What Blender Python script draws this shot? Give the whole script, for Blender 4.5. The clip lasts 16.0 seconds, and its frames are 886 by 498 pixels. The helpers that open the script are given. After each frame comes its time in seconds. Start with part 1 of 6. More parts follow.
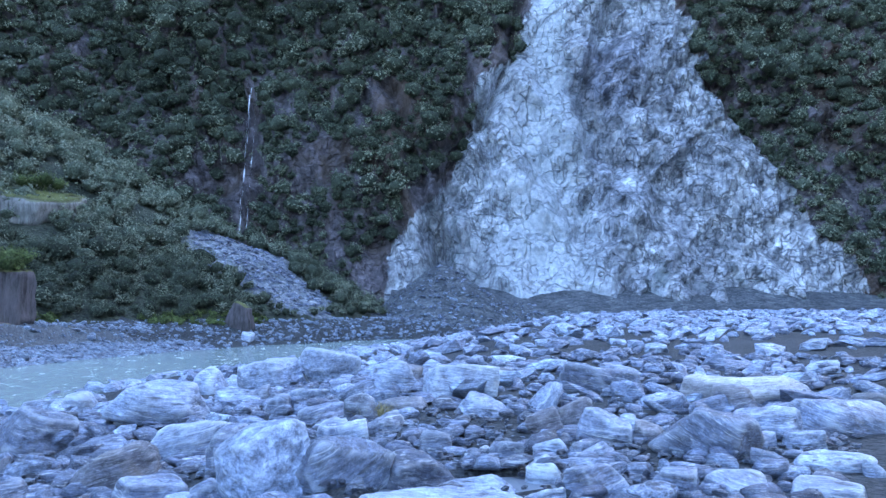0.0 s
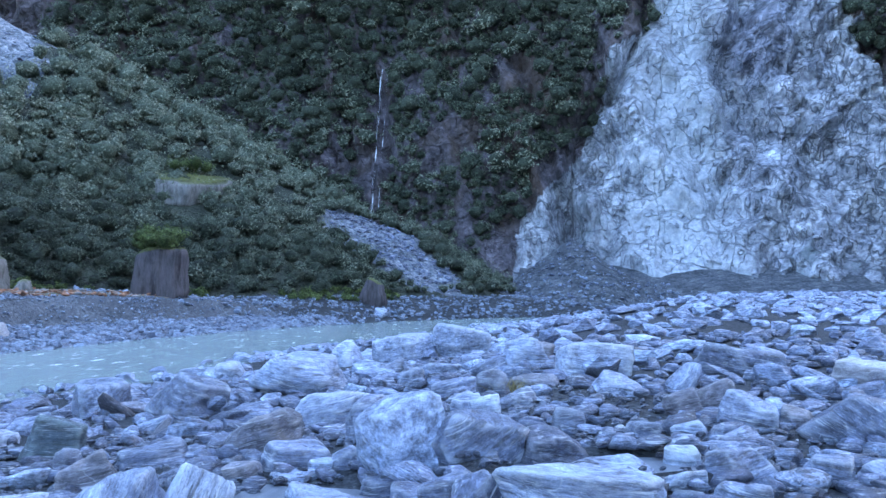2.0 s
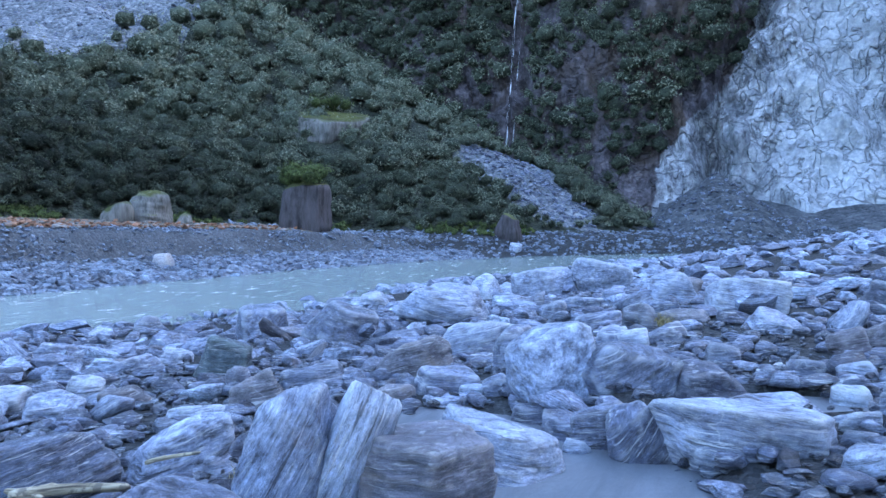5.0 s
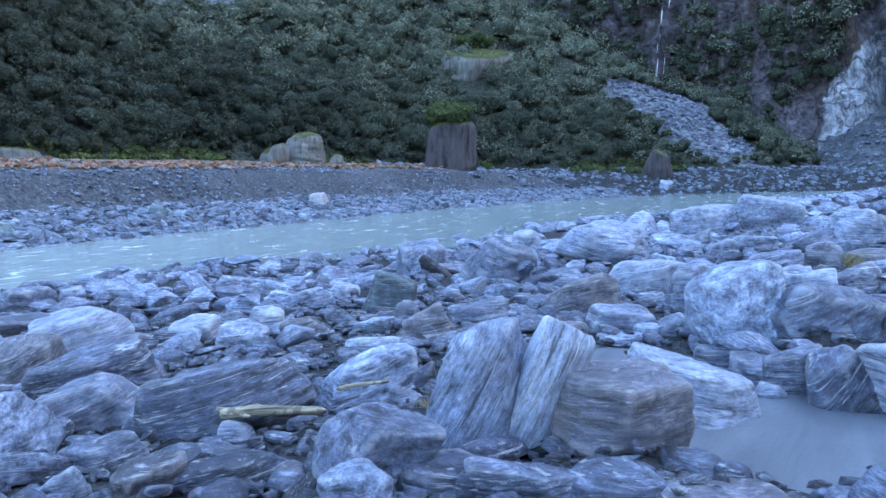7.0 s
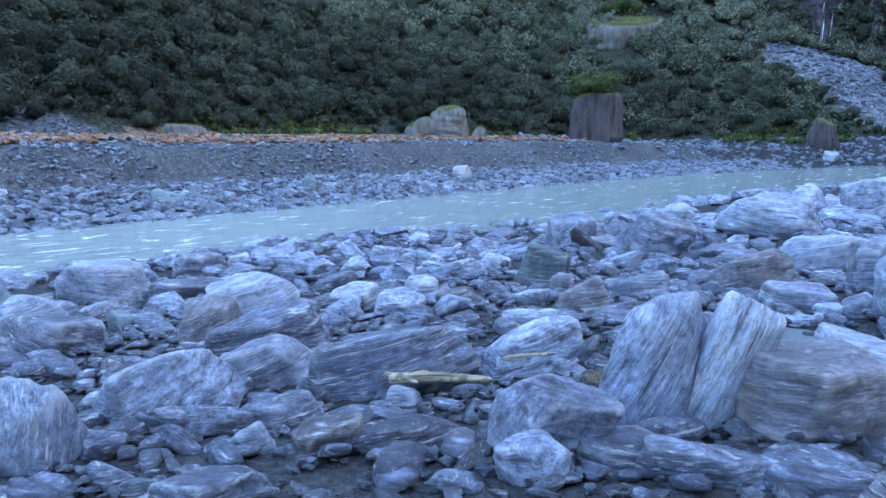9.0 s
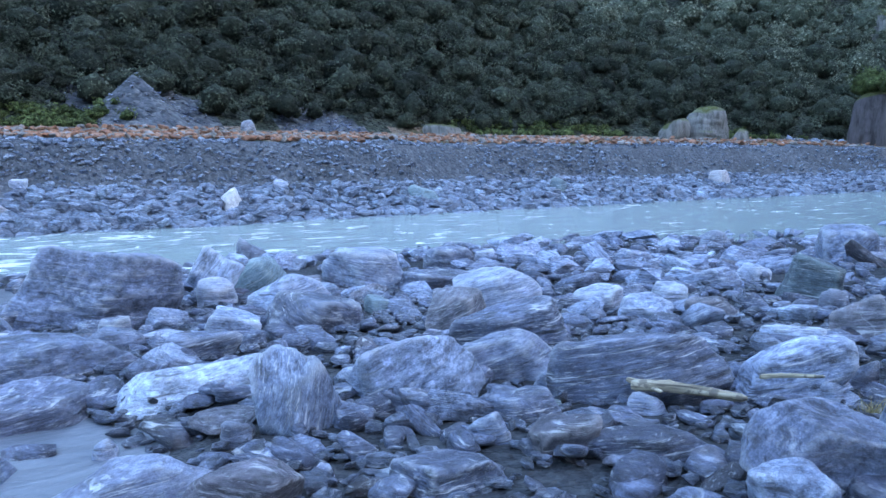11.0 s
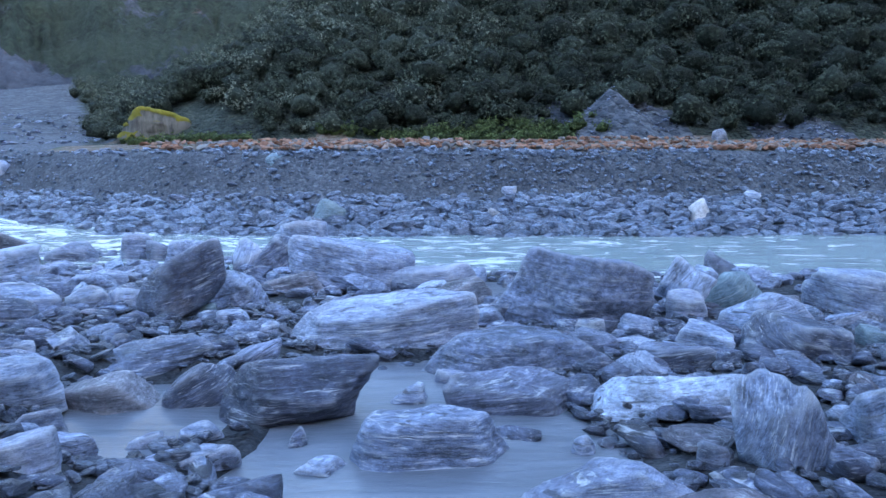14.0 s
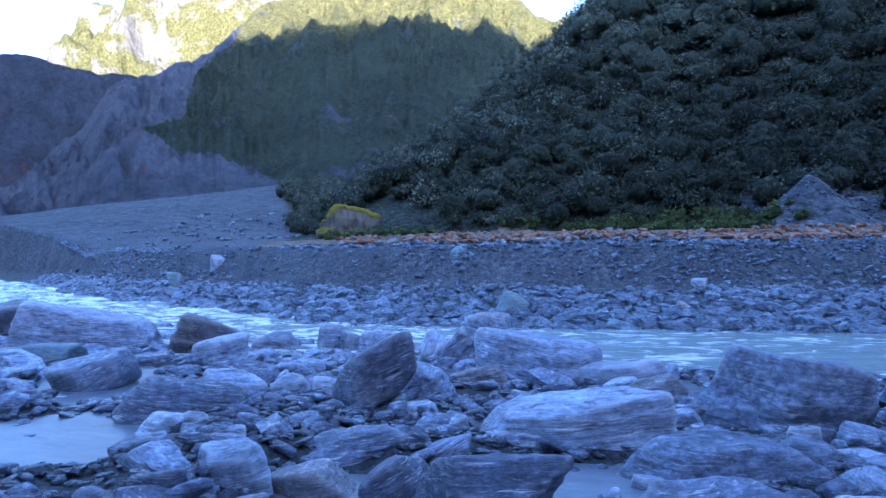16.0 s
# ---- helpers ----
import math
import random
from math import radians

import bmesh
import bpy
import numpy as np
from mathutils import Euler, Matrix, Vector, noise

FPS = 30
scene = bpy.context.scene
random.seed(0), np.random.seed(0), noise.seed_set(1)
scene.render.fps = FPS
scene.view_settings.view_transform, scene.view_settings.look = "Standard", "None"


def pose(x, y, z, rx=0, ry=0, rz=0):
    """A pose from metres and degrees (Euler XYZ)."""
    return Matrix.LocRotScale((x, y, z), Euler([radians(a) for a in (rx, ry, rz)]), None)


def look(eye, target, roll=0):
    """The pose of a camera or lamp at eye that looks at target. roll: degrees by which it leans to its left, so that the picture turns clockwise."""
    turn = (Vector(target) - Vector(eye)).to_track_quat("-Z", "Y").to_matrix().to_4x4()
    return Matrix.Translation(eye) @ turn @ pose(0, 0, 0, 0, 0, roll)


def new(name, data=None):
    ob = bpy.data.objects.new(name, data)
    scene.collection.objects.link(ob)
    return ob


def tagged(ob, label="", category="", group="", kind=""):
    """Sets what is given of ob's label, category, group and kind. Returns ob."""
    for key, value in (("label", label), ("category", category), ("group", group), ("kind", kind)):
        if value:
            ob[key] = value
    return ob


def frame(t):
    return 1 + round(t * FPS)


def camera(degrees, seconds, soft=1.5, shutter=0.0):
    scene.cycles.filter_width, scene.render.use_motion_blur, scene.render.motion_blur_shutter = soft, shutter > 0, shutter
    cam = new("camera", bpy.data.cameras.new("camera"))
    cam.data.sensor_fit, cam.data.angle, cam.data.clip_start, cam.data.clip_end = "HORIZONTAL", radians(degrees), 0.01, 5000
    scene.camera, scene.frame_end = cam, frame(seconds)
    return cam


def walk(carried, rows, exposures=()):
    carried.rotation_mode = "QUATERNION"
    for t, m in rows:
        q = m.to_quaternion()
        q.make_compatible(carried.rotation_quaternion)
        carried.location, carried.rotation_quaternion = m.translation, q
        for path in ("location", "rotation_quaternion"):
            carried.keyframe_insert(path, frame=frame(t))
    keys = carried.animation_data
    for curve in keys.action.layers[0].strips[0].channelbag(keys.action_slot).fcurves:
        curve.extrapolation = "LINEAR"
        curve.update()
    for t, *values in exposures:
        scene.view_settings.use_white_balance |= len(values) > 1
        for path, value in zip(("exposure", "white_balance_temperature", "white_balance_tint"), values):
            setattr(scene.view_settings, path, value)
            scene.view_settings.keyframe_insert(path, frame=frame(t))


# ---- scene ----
cam = camera(59.81, 16.0, 1.5)
# seconds, eye x y z in metres, yaw, pitch, lean to the left in degrees
ROWS = [
    (0.0, 0.001, -0.001, 1.602, -1.80, 5.28, -1.00),
    (0.5, -0.003, -0.001, 1.595, 0.28, 5.05, -0.93),
    (1.0, -0.014, 0.002, 1.594, 2.32, 4.42, -0.89),
    (1.5, -0.037, -0.015, 1.584, 4.91, 4.21, -0.66),
    (2.0, -0.054, 0.012, 1.578, 7.76, 3.77, -0.34),
    (2.5, -0.055, 0.026, 1.568, 10.45, 3.06, -0.10),
    (3.0, -0.070, 0.027, 1.551, 12.24, 2.25, 0.44),
    (3.5, -0.077, 0.040, 1.542, 14.09, 1.41, 0.65),
    (6.0, -0.397, -0.030, 1.513, 21.68, -3.32, -0.58),
    (6.5, -0.487, -0.014, 1.501, 25.07, -4.68, -0.70),
    (7.0, -0.560, -0.022, 1.487, 28.12, -5.47, -0.53),
    (7.5, -0.614, -0.040, 1.477, 30.28, -6.03, -0.67),
    (8.0, -0.670, -0.061, 1.468, 32.85, -6.28, -0.63),
    (10.5, -0.868, -0.078, 1.420, 50.82, -7.90, -0.78),
    (11.0, -0.868, -0.025, 1.399, 56.54, -7.02, 0.08),
    (11.5, -0.902, 0.001, 1.396, 61.87, -6.65, 0.67),
    (12.0, -0.956, -0.020, 1.371, 69.58, -7.64, 0.66),
    (12.5, -0.996, -0.033, 1.365, 75.83, -8.58, 1.07),
    (13.0, -1.012, -0.067, 1.368, 80.99, -8.27, 0.81),
    (13.5, -1.002, -0.129, 1.377, 85.59, -7.78, 0.54),
    (14.0, -1.008, -0.183, 1.403, 89.87, -6.33, -0.00),
    (14.5, -0.996, -0.214, 1.429, 92.78, -4.09, -0.44),
    (15.0, -0.991, -0.246, 1.441, 95.85, -1.90, -0.57),
    (15.5, -0.966, -0.276, 1.458, 99.50, -0.05, -0.51),
    (16.0, -1.011, -0.301, 1.441, 103.10, 0.47, -0.46),
]
EXPOSURES = [(0.0, 3.5, 5950.0, 13.0), (6.0, 3.3, 6100.0, 12.0), (8.0, 3.3, 6150.0, 11.0), (10.5, 3.32, 6100.0, 11.0), (11.2, 3.25, 6100.0, 11.0), (12.0, 2.9, 6050.0, 11.0), (12.5, 2.95, 6050.0, 11.0), (14.0, 2.95, 5900.0, 12.0), (15.0, 2.85, 6050.0, 12.0), (15.5, 2.7, 5050.0, 14.0), (16.0, 2.45, 4750.0, 18.0)]
walk(cam, [(t, pose(x, y, z, 0, 0, yaw) @ pose(0, 0, 0, 90 + pitch) @ pose(0, 0, 0, 0, 0, lean)) for t, x, y, z, yaw, pitch, lean in ROWS], EXPOSURES)

# ---- sky and the low morning sun behind the eastern ridge ----
SUN_TURN, SUN_RISE = 1.17, radians(9.0)
world = bpy.data.worlds.new("world")
scene.world = world
world.use_nodes = True
wn = world.node_tree.nodes
sky = wn.new("ShaderNodeTexSky")
sky.sky_type, sky.sun_disc, sky.sun_elevation, sky.sun_rotation = "NISHITA", False, radians(22.0), SUN_TURN
world.node_tree.links.new(sky.outputs[0], wn["Background"].inputs[0])
wn["Background"].inputs[1].default_value = 0.15
sun = new("sun", bpy.data.lights.new("sun", "SUN"))
sun.data.energy, sun.data.angle, sun.data.color = 4.6, radians(0.5), (1.0, 0.82, 0.54)
to_sun = Vector((math.sin(SUN_TURN) * math.cos(SUN_RISE), math.cos(SUN_TURN) * math.cos(SUN_RISE), math.sin(SUN_RISE)))
sun.matrix_world = look(to_sun * 300, (0, 0, 0))

# ---- materials ----
class Shader:
    """A node material in a few lines: nodes are made by type, sockets joined by name."""

    def __init__(self, name):
        self.material = bpy.data.materials.new(name)
        self.material.use_nodes = True
        self.tree = self.material.node_tree
        self.main = self.tree.nodes["Principled BSDF"]

    def add(self, kind, sets=(), **links):
        node = self.tree.nodes.new("ShaderNode" + kind)
        for key, value in dict(sets).items():
            node.inputs[key].default_value = value
        for key, source in links.items():
            self.join(source, node.inputs[key.replace("_", " ")])
        return node

    def join(self, source, socket):
        self.tree.links.new(source, socket)

    def noise(self, vector, scale, detail=4.0, rough=0.55, twist=0.0):
        node = self.add("TexNoise", {"Scale": scale, "Detail": detail, "Roughness": rough, "Distortion": twist})
        self.join(vector, node.inputs["Vector"])
        return node.outputs["Fac"]

    def ramp(self, value, *stops):
        node = self.add("ValToRGB")
        band = node.color_ramp
        while len(band.elements) < len(stops):
            band.elements.new(0.5)
        for element, (place, colour) in zip(band.elements, stops):
            element.position = place
            element.color = (*colour, 1) if isinstance(colour, tuple) else (colour, colour, colour, 1)
        self.join(value, node.inputs["Fac"])
        return node.outputs["Color"]

    def mix(self, share, a, b, blend="MIX"):
        node = self.tree.nodes.new("ShaderNodeMix")
        node.data_type, node.blend_type = "RGBA", blend
        for key, value in ((0, share), (6, a), (7, b)):
            if isinstance(value, (int, float)):
                node.inputs[key].default_value = value if key == 0 else (value, value, value, 1)
            elif isinstance(value, tuple):
                node.inputs[key].default_value = (*value, 1)
            else:
                self.join(value, node.inputs[key])
        return node.outputs[2]

    def math(self, operation, a, b=0.0):
        node = self.tree.nodes.new("ShaderNodeMath")
        node.operation = operation
        for key, value in ((0, a), (1, b)):
            if isinstance(value, (int, float)):
                node.inputs[key].default_value = value
            else:
                self.join(value, node.inputs[key])
        return node.outputs[0]

    def stretch(self, vector, sx, sy, sz, turn=(0, 0, 0)):
        node = self.add("Mapping", {"Scale": (sx, sy, sz), "Rotation": turn}, Vector=vector)
        return node.outputs[0]

    def bump(self, height, strength, distance, under=None):
        node = self.add("Bump", {"Strength": strength, "Distance": distance}, Height=height)
        if under:
            self.join(under, node.inputs["Normal"])
        return node.outputs[0]

    def finish(self, colour, normal=None, roughness=0.7, gloss=0.5):
        if isinstance(colour, tuple):
            self.main.inputs["Base Color"].default_value = (*colour, 1)
        else:
            self.join(colour, self.main.inputs["Base Color"])
        if normal:
            self.join(normal, self.main.inputs["Normal"])
        if isinstance(roughness, (int, float)):
            self.main.inputs["Roughness"].default_value = roughness
        else:
            self.join(roughness, self.main.inputs["Roughness"])
        self.main.inputs["Specular IOR Level"].default_value = gloss
        return self.material


def schist(name, dark, mid, light, rust=0.35, vein=0.6, rough_low=0.3, rough_high=0.56, lined=1.0):
    """Foliated blue-grey schist: thin straight laminae along the beds (local z), pale quartz seams, rust stains, scuffed edges."""
    s = Shader(name)
    place = s.add("TexCoord").outputs["Object"]
    one = s.add("ObjectInfo").outputs["Random"]
    isle = s.add("NewGeometry").outputs["Random Per Island"]
    chance = s.math("FRACT", s.math("ADD", s.math("MULTIPLY", one, 3.7), s.math("MULTIPLY", isle, 7.3)))
    other = s.math("FRACT", s.math("MULTIPLY", chance, 5.3))
    shift = s.add("CombineXYZ", X=s.math("MULTIPLY", chance, 31.0), Z=s.math("MULTIPLY", chance, 17.0)).outputs[0]
    moved = s.add("VectorMath", {}, Vector=place)
    s.join(shift, moved.inputs[1])
    p = moved.outputs[0]

    def bend(source, scale, amount, detail):
        warp = s.add("TexNoise", {"Scale": scale, "Detail": detail}, Vector=p).outputs["Color"]
        node = s.add("VectorMath", {})
        node.operation = "MULTIPLY_ADD"
        s.join(warp, node.inputs[0])
        node.inputs[1].default_value = (amount, amount, amount)
        s.join(source, node.inputs[2])
        return node.outputs[0]

    q = bend(bend(p, 1.2, 0.06, 1.0), 6.0, 0.02, 3.0)
    bands = s.noise(s.stretch(q, 1.3, 2.4, 14.0), 1.0, 6.0, 0.7)
    laminae = s.noise(s.stretch(q, 3.2, 8.0, 50.0), 1.0, 6.0, 0.75)
    mottle = s.noise(s.stretch(p, 1.0, 1.0, 1.6), 8.0, 10.0, 0.8)
    grain = s.noise(p, 110.0, 3.0, 0.75)
    blotch = s.noise(p, 1.9, 5.0, 0.6)
    stripes = s.math("ADD", s.math("MULTIPLY", bands, 0.4), s.math("ADD", s.math("MULTIPLY", laminae, 0.4), s.math("MULTIPLY", mottle, 0.2)))
    plain = s.math("ADD", s.math("MULTIPLY", mottle, 1.0 - 0.3 * lined), s.math("MULTIPLY", laminae, 0.3 * lined))
    strip = s.mix(s.ramp(other, (0.0, 0.1 * lined), (0.8, 0.7 * lined)), plain, stripes)
    colour = s.ramp(strip, (0.4, tuple(0.65 * d for d in dark)), (0.47, tuple(0.6 * m + 0.4 * d for m, d in zip(mid, dark))), (0.525, tuple(1.12 * m for m in mid)), (0.62, tuple(min(0.78, 1.06 * c) for c in light)))
    colour = s.mix(1.0, colour, s.ramp(blotch, (0.28, 0.62), (0.72, 1.38)), "MULTIPLY")
    shade = s.ramp(chance, (0.0, (0.36, 0.36, 0.42)), (0.25, (0.72, 0.73, 0.81)), (0.5, (1.0, 1.02, 1.08)), (0.7, (0.9, 0.87, 0.93)), (0.88, (1.16, 1.2, 1.25)), (1.0, (1.32, 1.34, 1.34)))
    colour = s.mix(1.0, colour, shade, "MULTIPLY")
    colour = s.mix(1.0, colour, (1.03, 1.09, 1.19), "MULTIPLY")
    seams = s.ramp(s.noise(s.stretch(q, 1.5, 3.2, 34.0), 1.0, 4.0, 0.65), (0.595, 0.0), (0.655, 0.9))
    hair = s.ramp(s.noise(s.stretch(q, 9.0, 14.0, 80.0), 1.0, 3.0, 0.6), (0.58, 0.0), (0.68, 0.7))
    pits = s.ramp(s.noise(s.stretch(q, 11.0, 16.0, 55.0), 1.0, 4.0, 0.65), (0.36, 0.6), (0.45, 0.0))
    colour = s.mix(pits, colour, tuple(0.6 * d for d in dark))
    thread = s.ramp(s.math("ABSOLUTE", s.math("SUBTRACT", s.noise(s.stretch(p, 1.2, 2.0, 1.6, (0.5, 0.9, 0.3)), 1.0, 3.0, 0.5, 0.3), 0.5)), (0.0, 1.0), (0.006, 0.0))
    where = s.ramp(s.noise(s.stretch(q, 1.0, 1.2, 3.0), 1.5, 4.0, 0.65), (0.38, 0.0), (0.54, 1.0))
    veins = s.math("MAXIMUM", s.math("MAXIMUM", seams, hair), s.math("MULTIPLY", thread, s.ramp(other, (0.8, 0.0), (0.95, 0.6))))
    colour = s.mix(s.math("MULTIPLY", s.math("MULTIPLY", veins, where), min(1.0, 1.25 * vein)), colour, (0.72, 0.75, 0.78))
    cracks = s.ramp(s.noise(s.stretch(q, 1.7, 2.2, 22.0), 1.0, 4.0, 0.6), (0.345, 1.0), (0.39, 0.0))
    colour = s.mix(s.math("MULTIPLY", cracks, 0.8), colour, tuple(0.45 * d for d in dark))
    stain = s.ramp(s.noise(p, 1.3, 5.0, 0.65), (0.6, 0.0), (0.74, 1.0))
    colour = s.mix(s.math("MULTIPLY", stain, rust), colour, (0.19, 0.135, 0.10))
    edge = s.add("Attribute")
    edge.attribute_name = "wear"
    colour = s.mix(s.math("MULTIPLY", edge.outputs["Fac"], 0.5), colour, tuple(min(0.75, 1.05 * c) for c in light))
    colour = s.mix(1.0, colour, s.ramp(grain, (0.3, 0.72), (0.7, 1.28)), "MULTIPLY")
    normal = s.bump(bands, 1.0, 0.05)
    normal = s.bump(laminae, 1.0, 0.014, normal)
    normal = s.bump(cracks, -0.8, 0.02, normal)
    normal = s.bump(pits, -0.7, 0.012, s.bump(mottle, 0.9, 0.03, normal))
    return s.finish(colour, normal, s.ramp(blotch, (0.3, rough_low), (0.7, rough_high)), 0.5)


ROCK = schist("schist", (0.045, 0.051, 0.068), (0.25, 0.278, 0.34), (0.60, 0.635, 0.70))
ROCK_DARK = schist("dark_schist", (0.028, 0.031, 0.043), (0.118, 0.13, 0.168), (0.38, 0.405, 0.465), 0.45, 0.6)
ROCK_PALE = schist("pale_schist", (0.12, 0.132, 0.162), (0.335, 0.36, 0.41), (0.67, 0.70, 0.74), 0.3, 0.7)
ROCK_RUST = schist("rusty_schist", (0.045, 0.042, 0.046), (0.15, 0.14, 0.148), (0.38, 0.36, 0.37), 0.65, 0.5)
ROCK_GREEN = schist("green_schist", (0.09, 0.125, 0.125), (0.17, 0.225, 0.225), (0.31, 0.38, 0.38), 0.3, 0.5)
ROCK_TAN = schist("tan_schist", (0.27, 0.24, 0.21), (0.42, 0.38, 0.35), (0.58, 0.55, 0.52), 0.25, 0.4)
ROCK_TAWNY = schist("tawny_schist", (0.11, 0.105, 0.11), (0.235, 0.225, 0.235), (0.45, 0.43, 0.43), 0.5, 0.5)
ROCK_VEIN = schist("veined_schist", (0.055, 0.065, 0.085), (0.2, 0.228, 0.285), (0.56, 0.60, 0.66), 0.15, 1.0)
ROCK_WHITE = schist("white_schist", (0.3, 0.31, 0.33), (0.52, 0.54, 0.57), (0.78, 0.8, 0.82), 0.1, 0.6)
ROCK_BANK = schist("bank_schist", (0.03, 0.035, 0.045), (0.155, 0.18, 0.21), (0.42, 0.46, 0.51), 0.3, 0.4)
ROCK_PLAIN = schist("plain_schist", (0.085, 0.1, 0.13), (0.235, 0.265, 0.325), (0.5, 0.54, 0.61), 0.2, 0.35, lined=0.12)
# wet small stones, darkened further to paint shade between the boulders
ROCK_WET_SHADED = schist("wet_shaded_schist", (0.018, 0.021, 0.028), (0.07, 0.079, 0.098), (0.24, 0.26, 0.30), 0.45, 0.4, 0.22, 0.5)


def pebbles(name, tones, scale, relief, patch=None):
    """Loose gravel: pebbles of several sizes told apart by cells."""
    s = Shader(name)
    p = s.add("NewGeometry").outputs["Position"]
    cell = s.add("TexVoronoi", {"Scale": scale, "Randomness": 1.0}, Vector=p)
    small = s.add("TexVoronoi", {"Scale": scale * 3.1}, Vector=p)
    tone = s.ramp(s.add("SeparateColor", {}, Color=cell.outputs["Color"]).outputs[0], *tones)
    tone2 = s.ramp(s.add("SeparateColor", {}, Color=small.outputs["Color"]).outputs[0], *tones)
    colour = s.mix(0.5, tone, tone2)
    large = s.noise(p, 0.35, 5.0, 0.6)
    colour = s.mix(1.0, colour, s.ramp(large, (0.3, 0.7), (0.7, 1.2)), "MULTIPLY")
    if patch:
        colour = s.mix(s.ramp(s.noise(p, patch[1], 5.0, 0.65), (patch[2], 0.0), (patch[2] + 0.12, 1.0)), colour, patch[0])
    normal = s.bump(s.ramp(cell.outputs["Distance"], (0.0, 1.0), (0.7, 0.0)), 0.9, relief)
    normal = s.bump(s.ramp(small.outputs["Distance"], (0.0, 1.0), (0.7, 0.0)), 0.8, relief * 0.4, normal)
    return s.finish(colour, normal, 0.8, 0.3)


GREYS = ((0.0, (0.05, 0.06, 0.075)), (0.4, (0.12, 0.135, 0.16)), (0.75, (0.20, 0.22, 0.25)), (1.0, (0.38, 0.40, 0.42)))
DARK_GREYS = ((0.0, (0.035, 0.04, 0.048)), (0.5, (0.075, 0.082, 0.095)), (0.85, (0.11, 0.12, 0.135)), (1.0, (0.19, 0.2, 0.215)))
# gravel cut to a fifth of its tone to paint shade between the stones
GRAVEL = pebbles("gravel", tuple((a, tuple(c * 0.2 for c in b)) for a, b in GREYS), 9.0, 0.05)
BANK = pebbles("bank_gravel", DARK_GREYS, 7.0, 0.05)
FAN = pebbles("fan_scree", tuple((a, tuple(c * 0.42 for c in b)) for a, b in GREYS), 1.7, 0.2)
SCREE = pebbles("pale_scree", tuple((a, tuple(c * 0.95 for c in b)) for a, b in GREYS), 1.7, 0.25)
SOIL = pebbles("forest_floor", ((0.0, (0.012, 0.016, 0.011)), (0.6, (0.04, 0.05, 0.034)), (1.0, (0.09, 0.10, 0.07))), 3.5, 0.25)
TERRACE = pebbles("terrace_turf", ((0.0, (0.09, 0.06, 0.04)), (0.6, (0.17, 0.12, 0.08)), (1.0, (0.26, 0.22, 0.18))), 4.0, 0.1, ((0.07, 0.085, 0.035), 0.5, 0.52))


def lichen_stone():
    s = Shader("lichen_stone")
    p = s.add("NewGeometry")
    tone = s.ramp(p.outputs["Random Per Island"], (0.0, (0.13, 0.075, 0.05)), (0.35, (0.3, 0.145, 0.085)), (0.6, (0.35, 0.215, 0.15)), (0.7, (0.2, 0.19, 0.18)), (0.93, (0.22, 0.21, 0.2)), (1.0, (0.34, 0.31, 0.29)))
    n = s.noise(p.outputs["Position"], 6.0, 5.0, 0.6)
    colour = s.mix(1.0, tone, s.ramp(n, (0.3, 0.65), (0.7, 1.2)), "MULTIPLY")
    return s.finish(colour, s.bump(n, 0.5, 0.04), 0.85, 0.2)


LICHEN = lichen_stone()


def foliage(name, deep, mid, pale):
    """Leaves: each crown has a tone of its own plus painted light by place, each leaf varies a little about it."""
    s = Shader(name)
    g = s.add("NewGeometry")
    p = g.outputs["Position"]
    crown = s.add("Attribute")
    crown.attribute_name = "tone"
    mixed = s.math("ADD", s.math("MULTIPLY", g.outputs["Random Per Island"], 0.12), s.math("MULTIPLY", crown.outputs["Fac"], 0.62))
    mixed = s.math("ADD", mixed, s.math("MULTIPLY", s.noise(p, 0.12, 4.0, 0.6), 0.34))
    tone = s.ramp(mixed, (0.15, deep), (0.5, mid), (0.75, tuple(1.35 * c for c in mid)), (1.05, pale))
    # small-scale shading in the colour: tuft hollows darker, tips lighter
    tuft = s.noise(p, 4.5, 5.0, 0.8)
    tone = s.mix(1.0, tone, s.ramp(tuft, (0.36, 0.35), (0.5, 0.95), (0.66, 1.6)), "MULTIPLY")
    return s.finish(tone, s.bump(tuft, 1.0, 0.3), 0.8, 0.12)


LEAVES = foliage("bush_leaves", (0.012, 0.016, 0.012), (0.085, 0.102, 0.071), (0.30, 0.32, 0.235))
LEAVES_FRESH = foliage("fresh_leaves", (0.05, 0.07, 0.025), (0.14, 0.18, 0.065), (0.3, 0.34, 0.16))


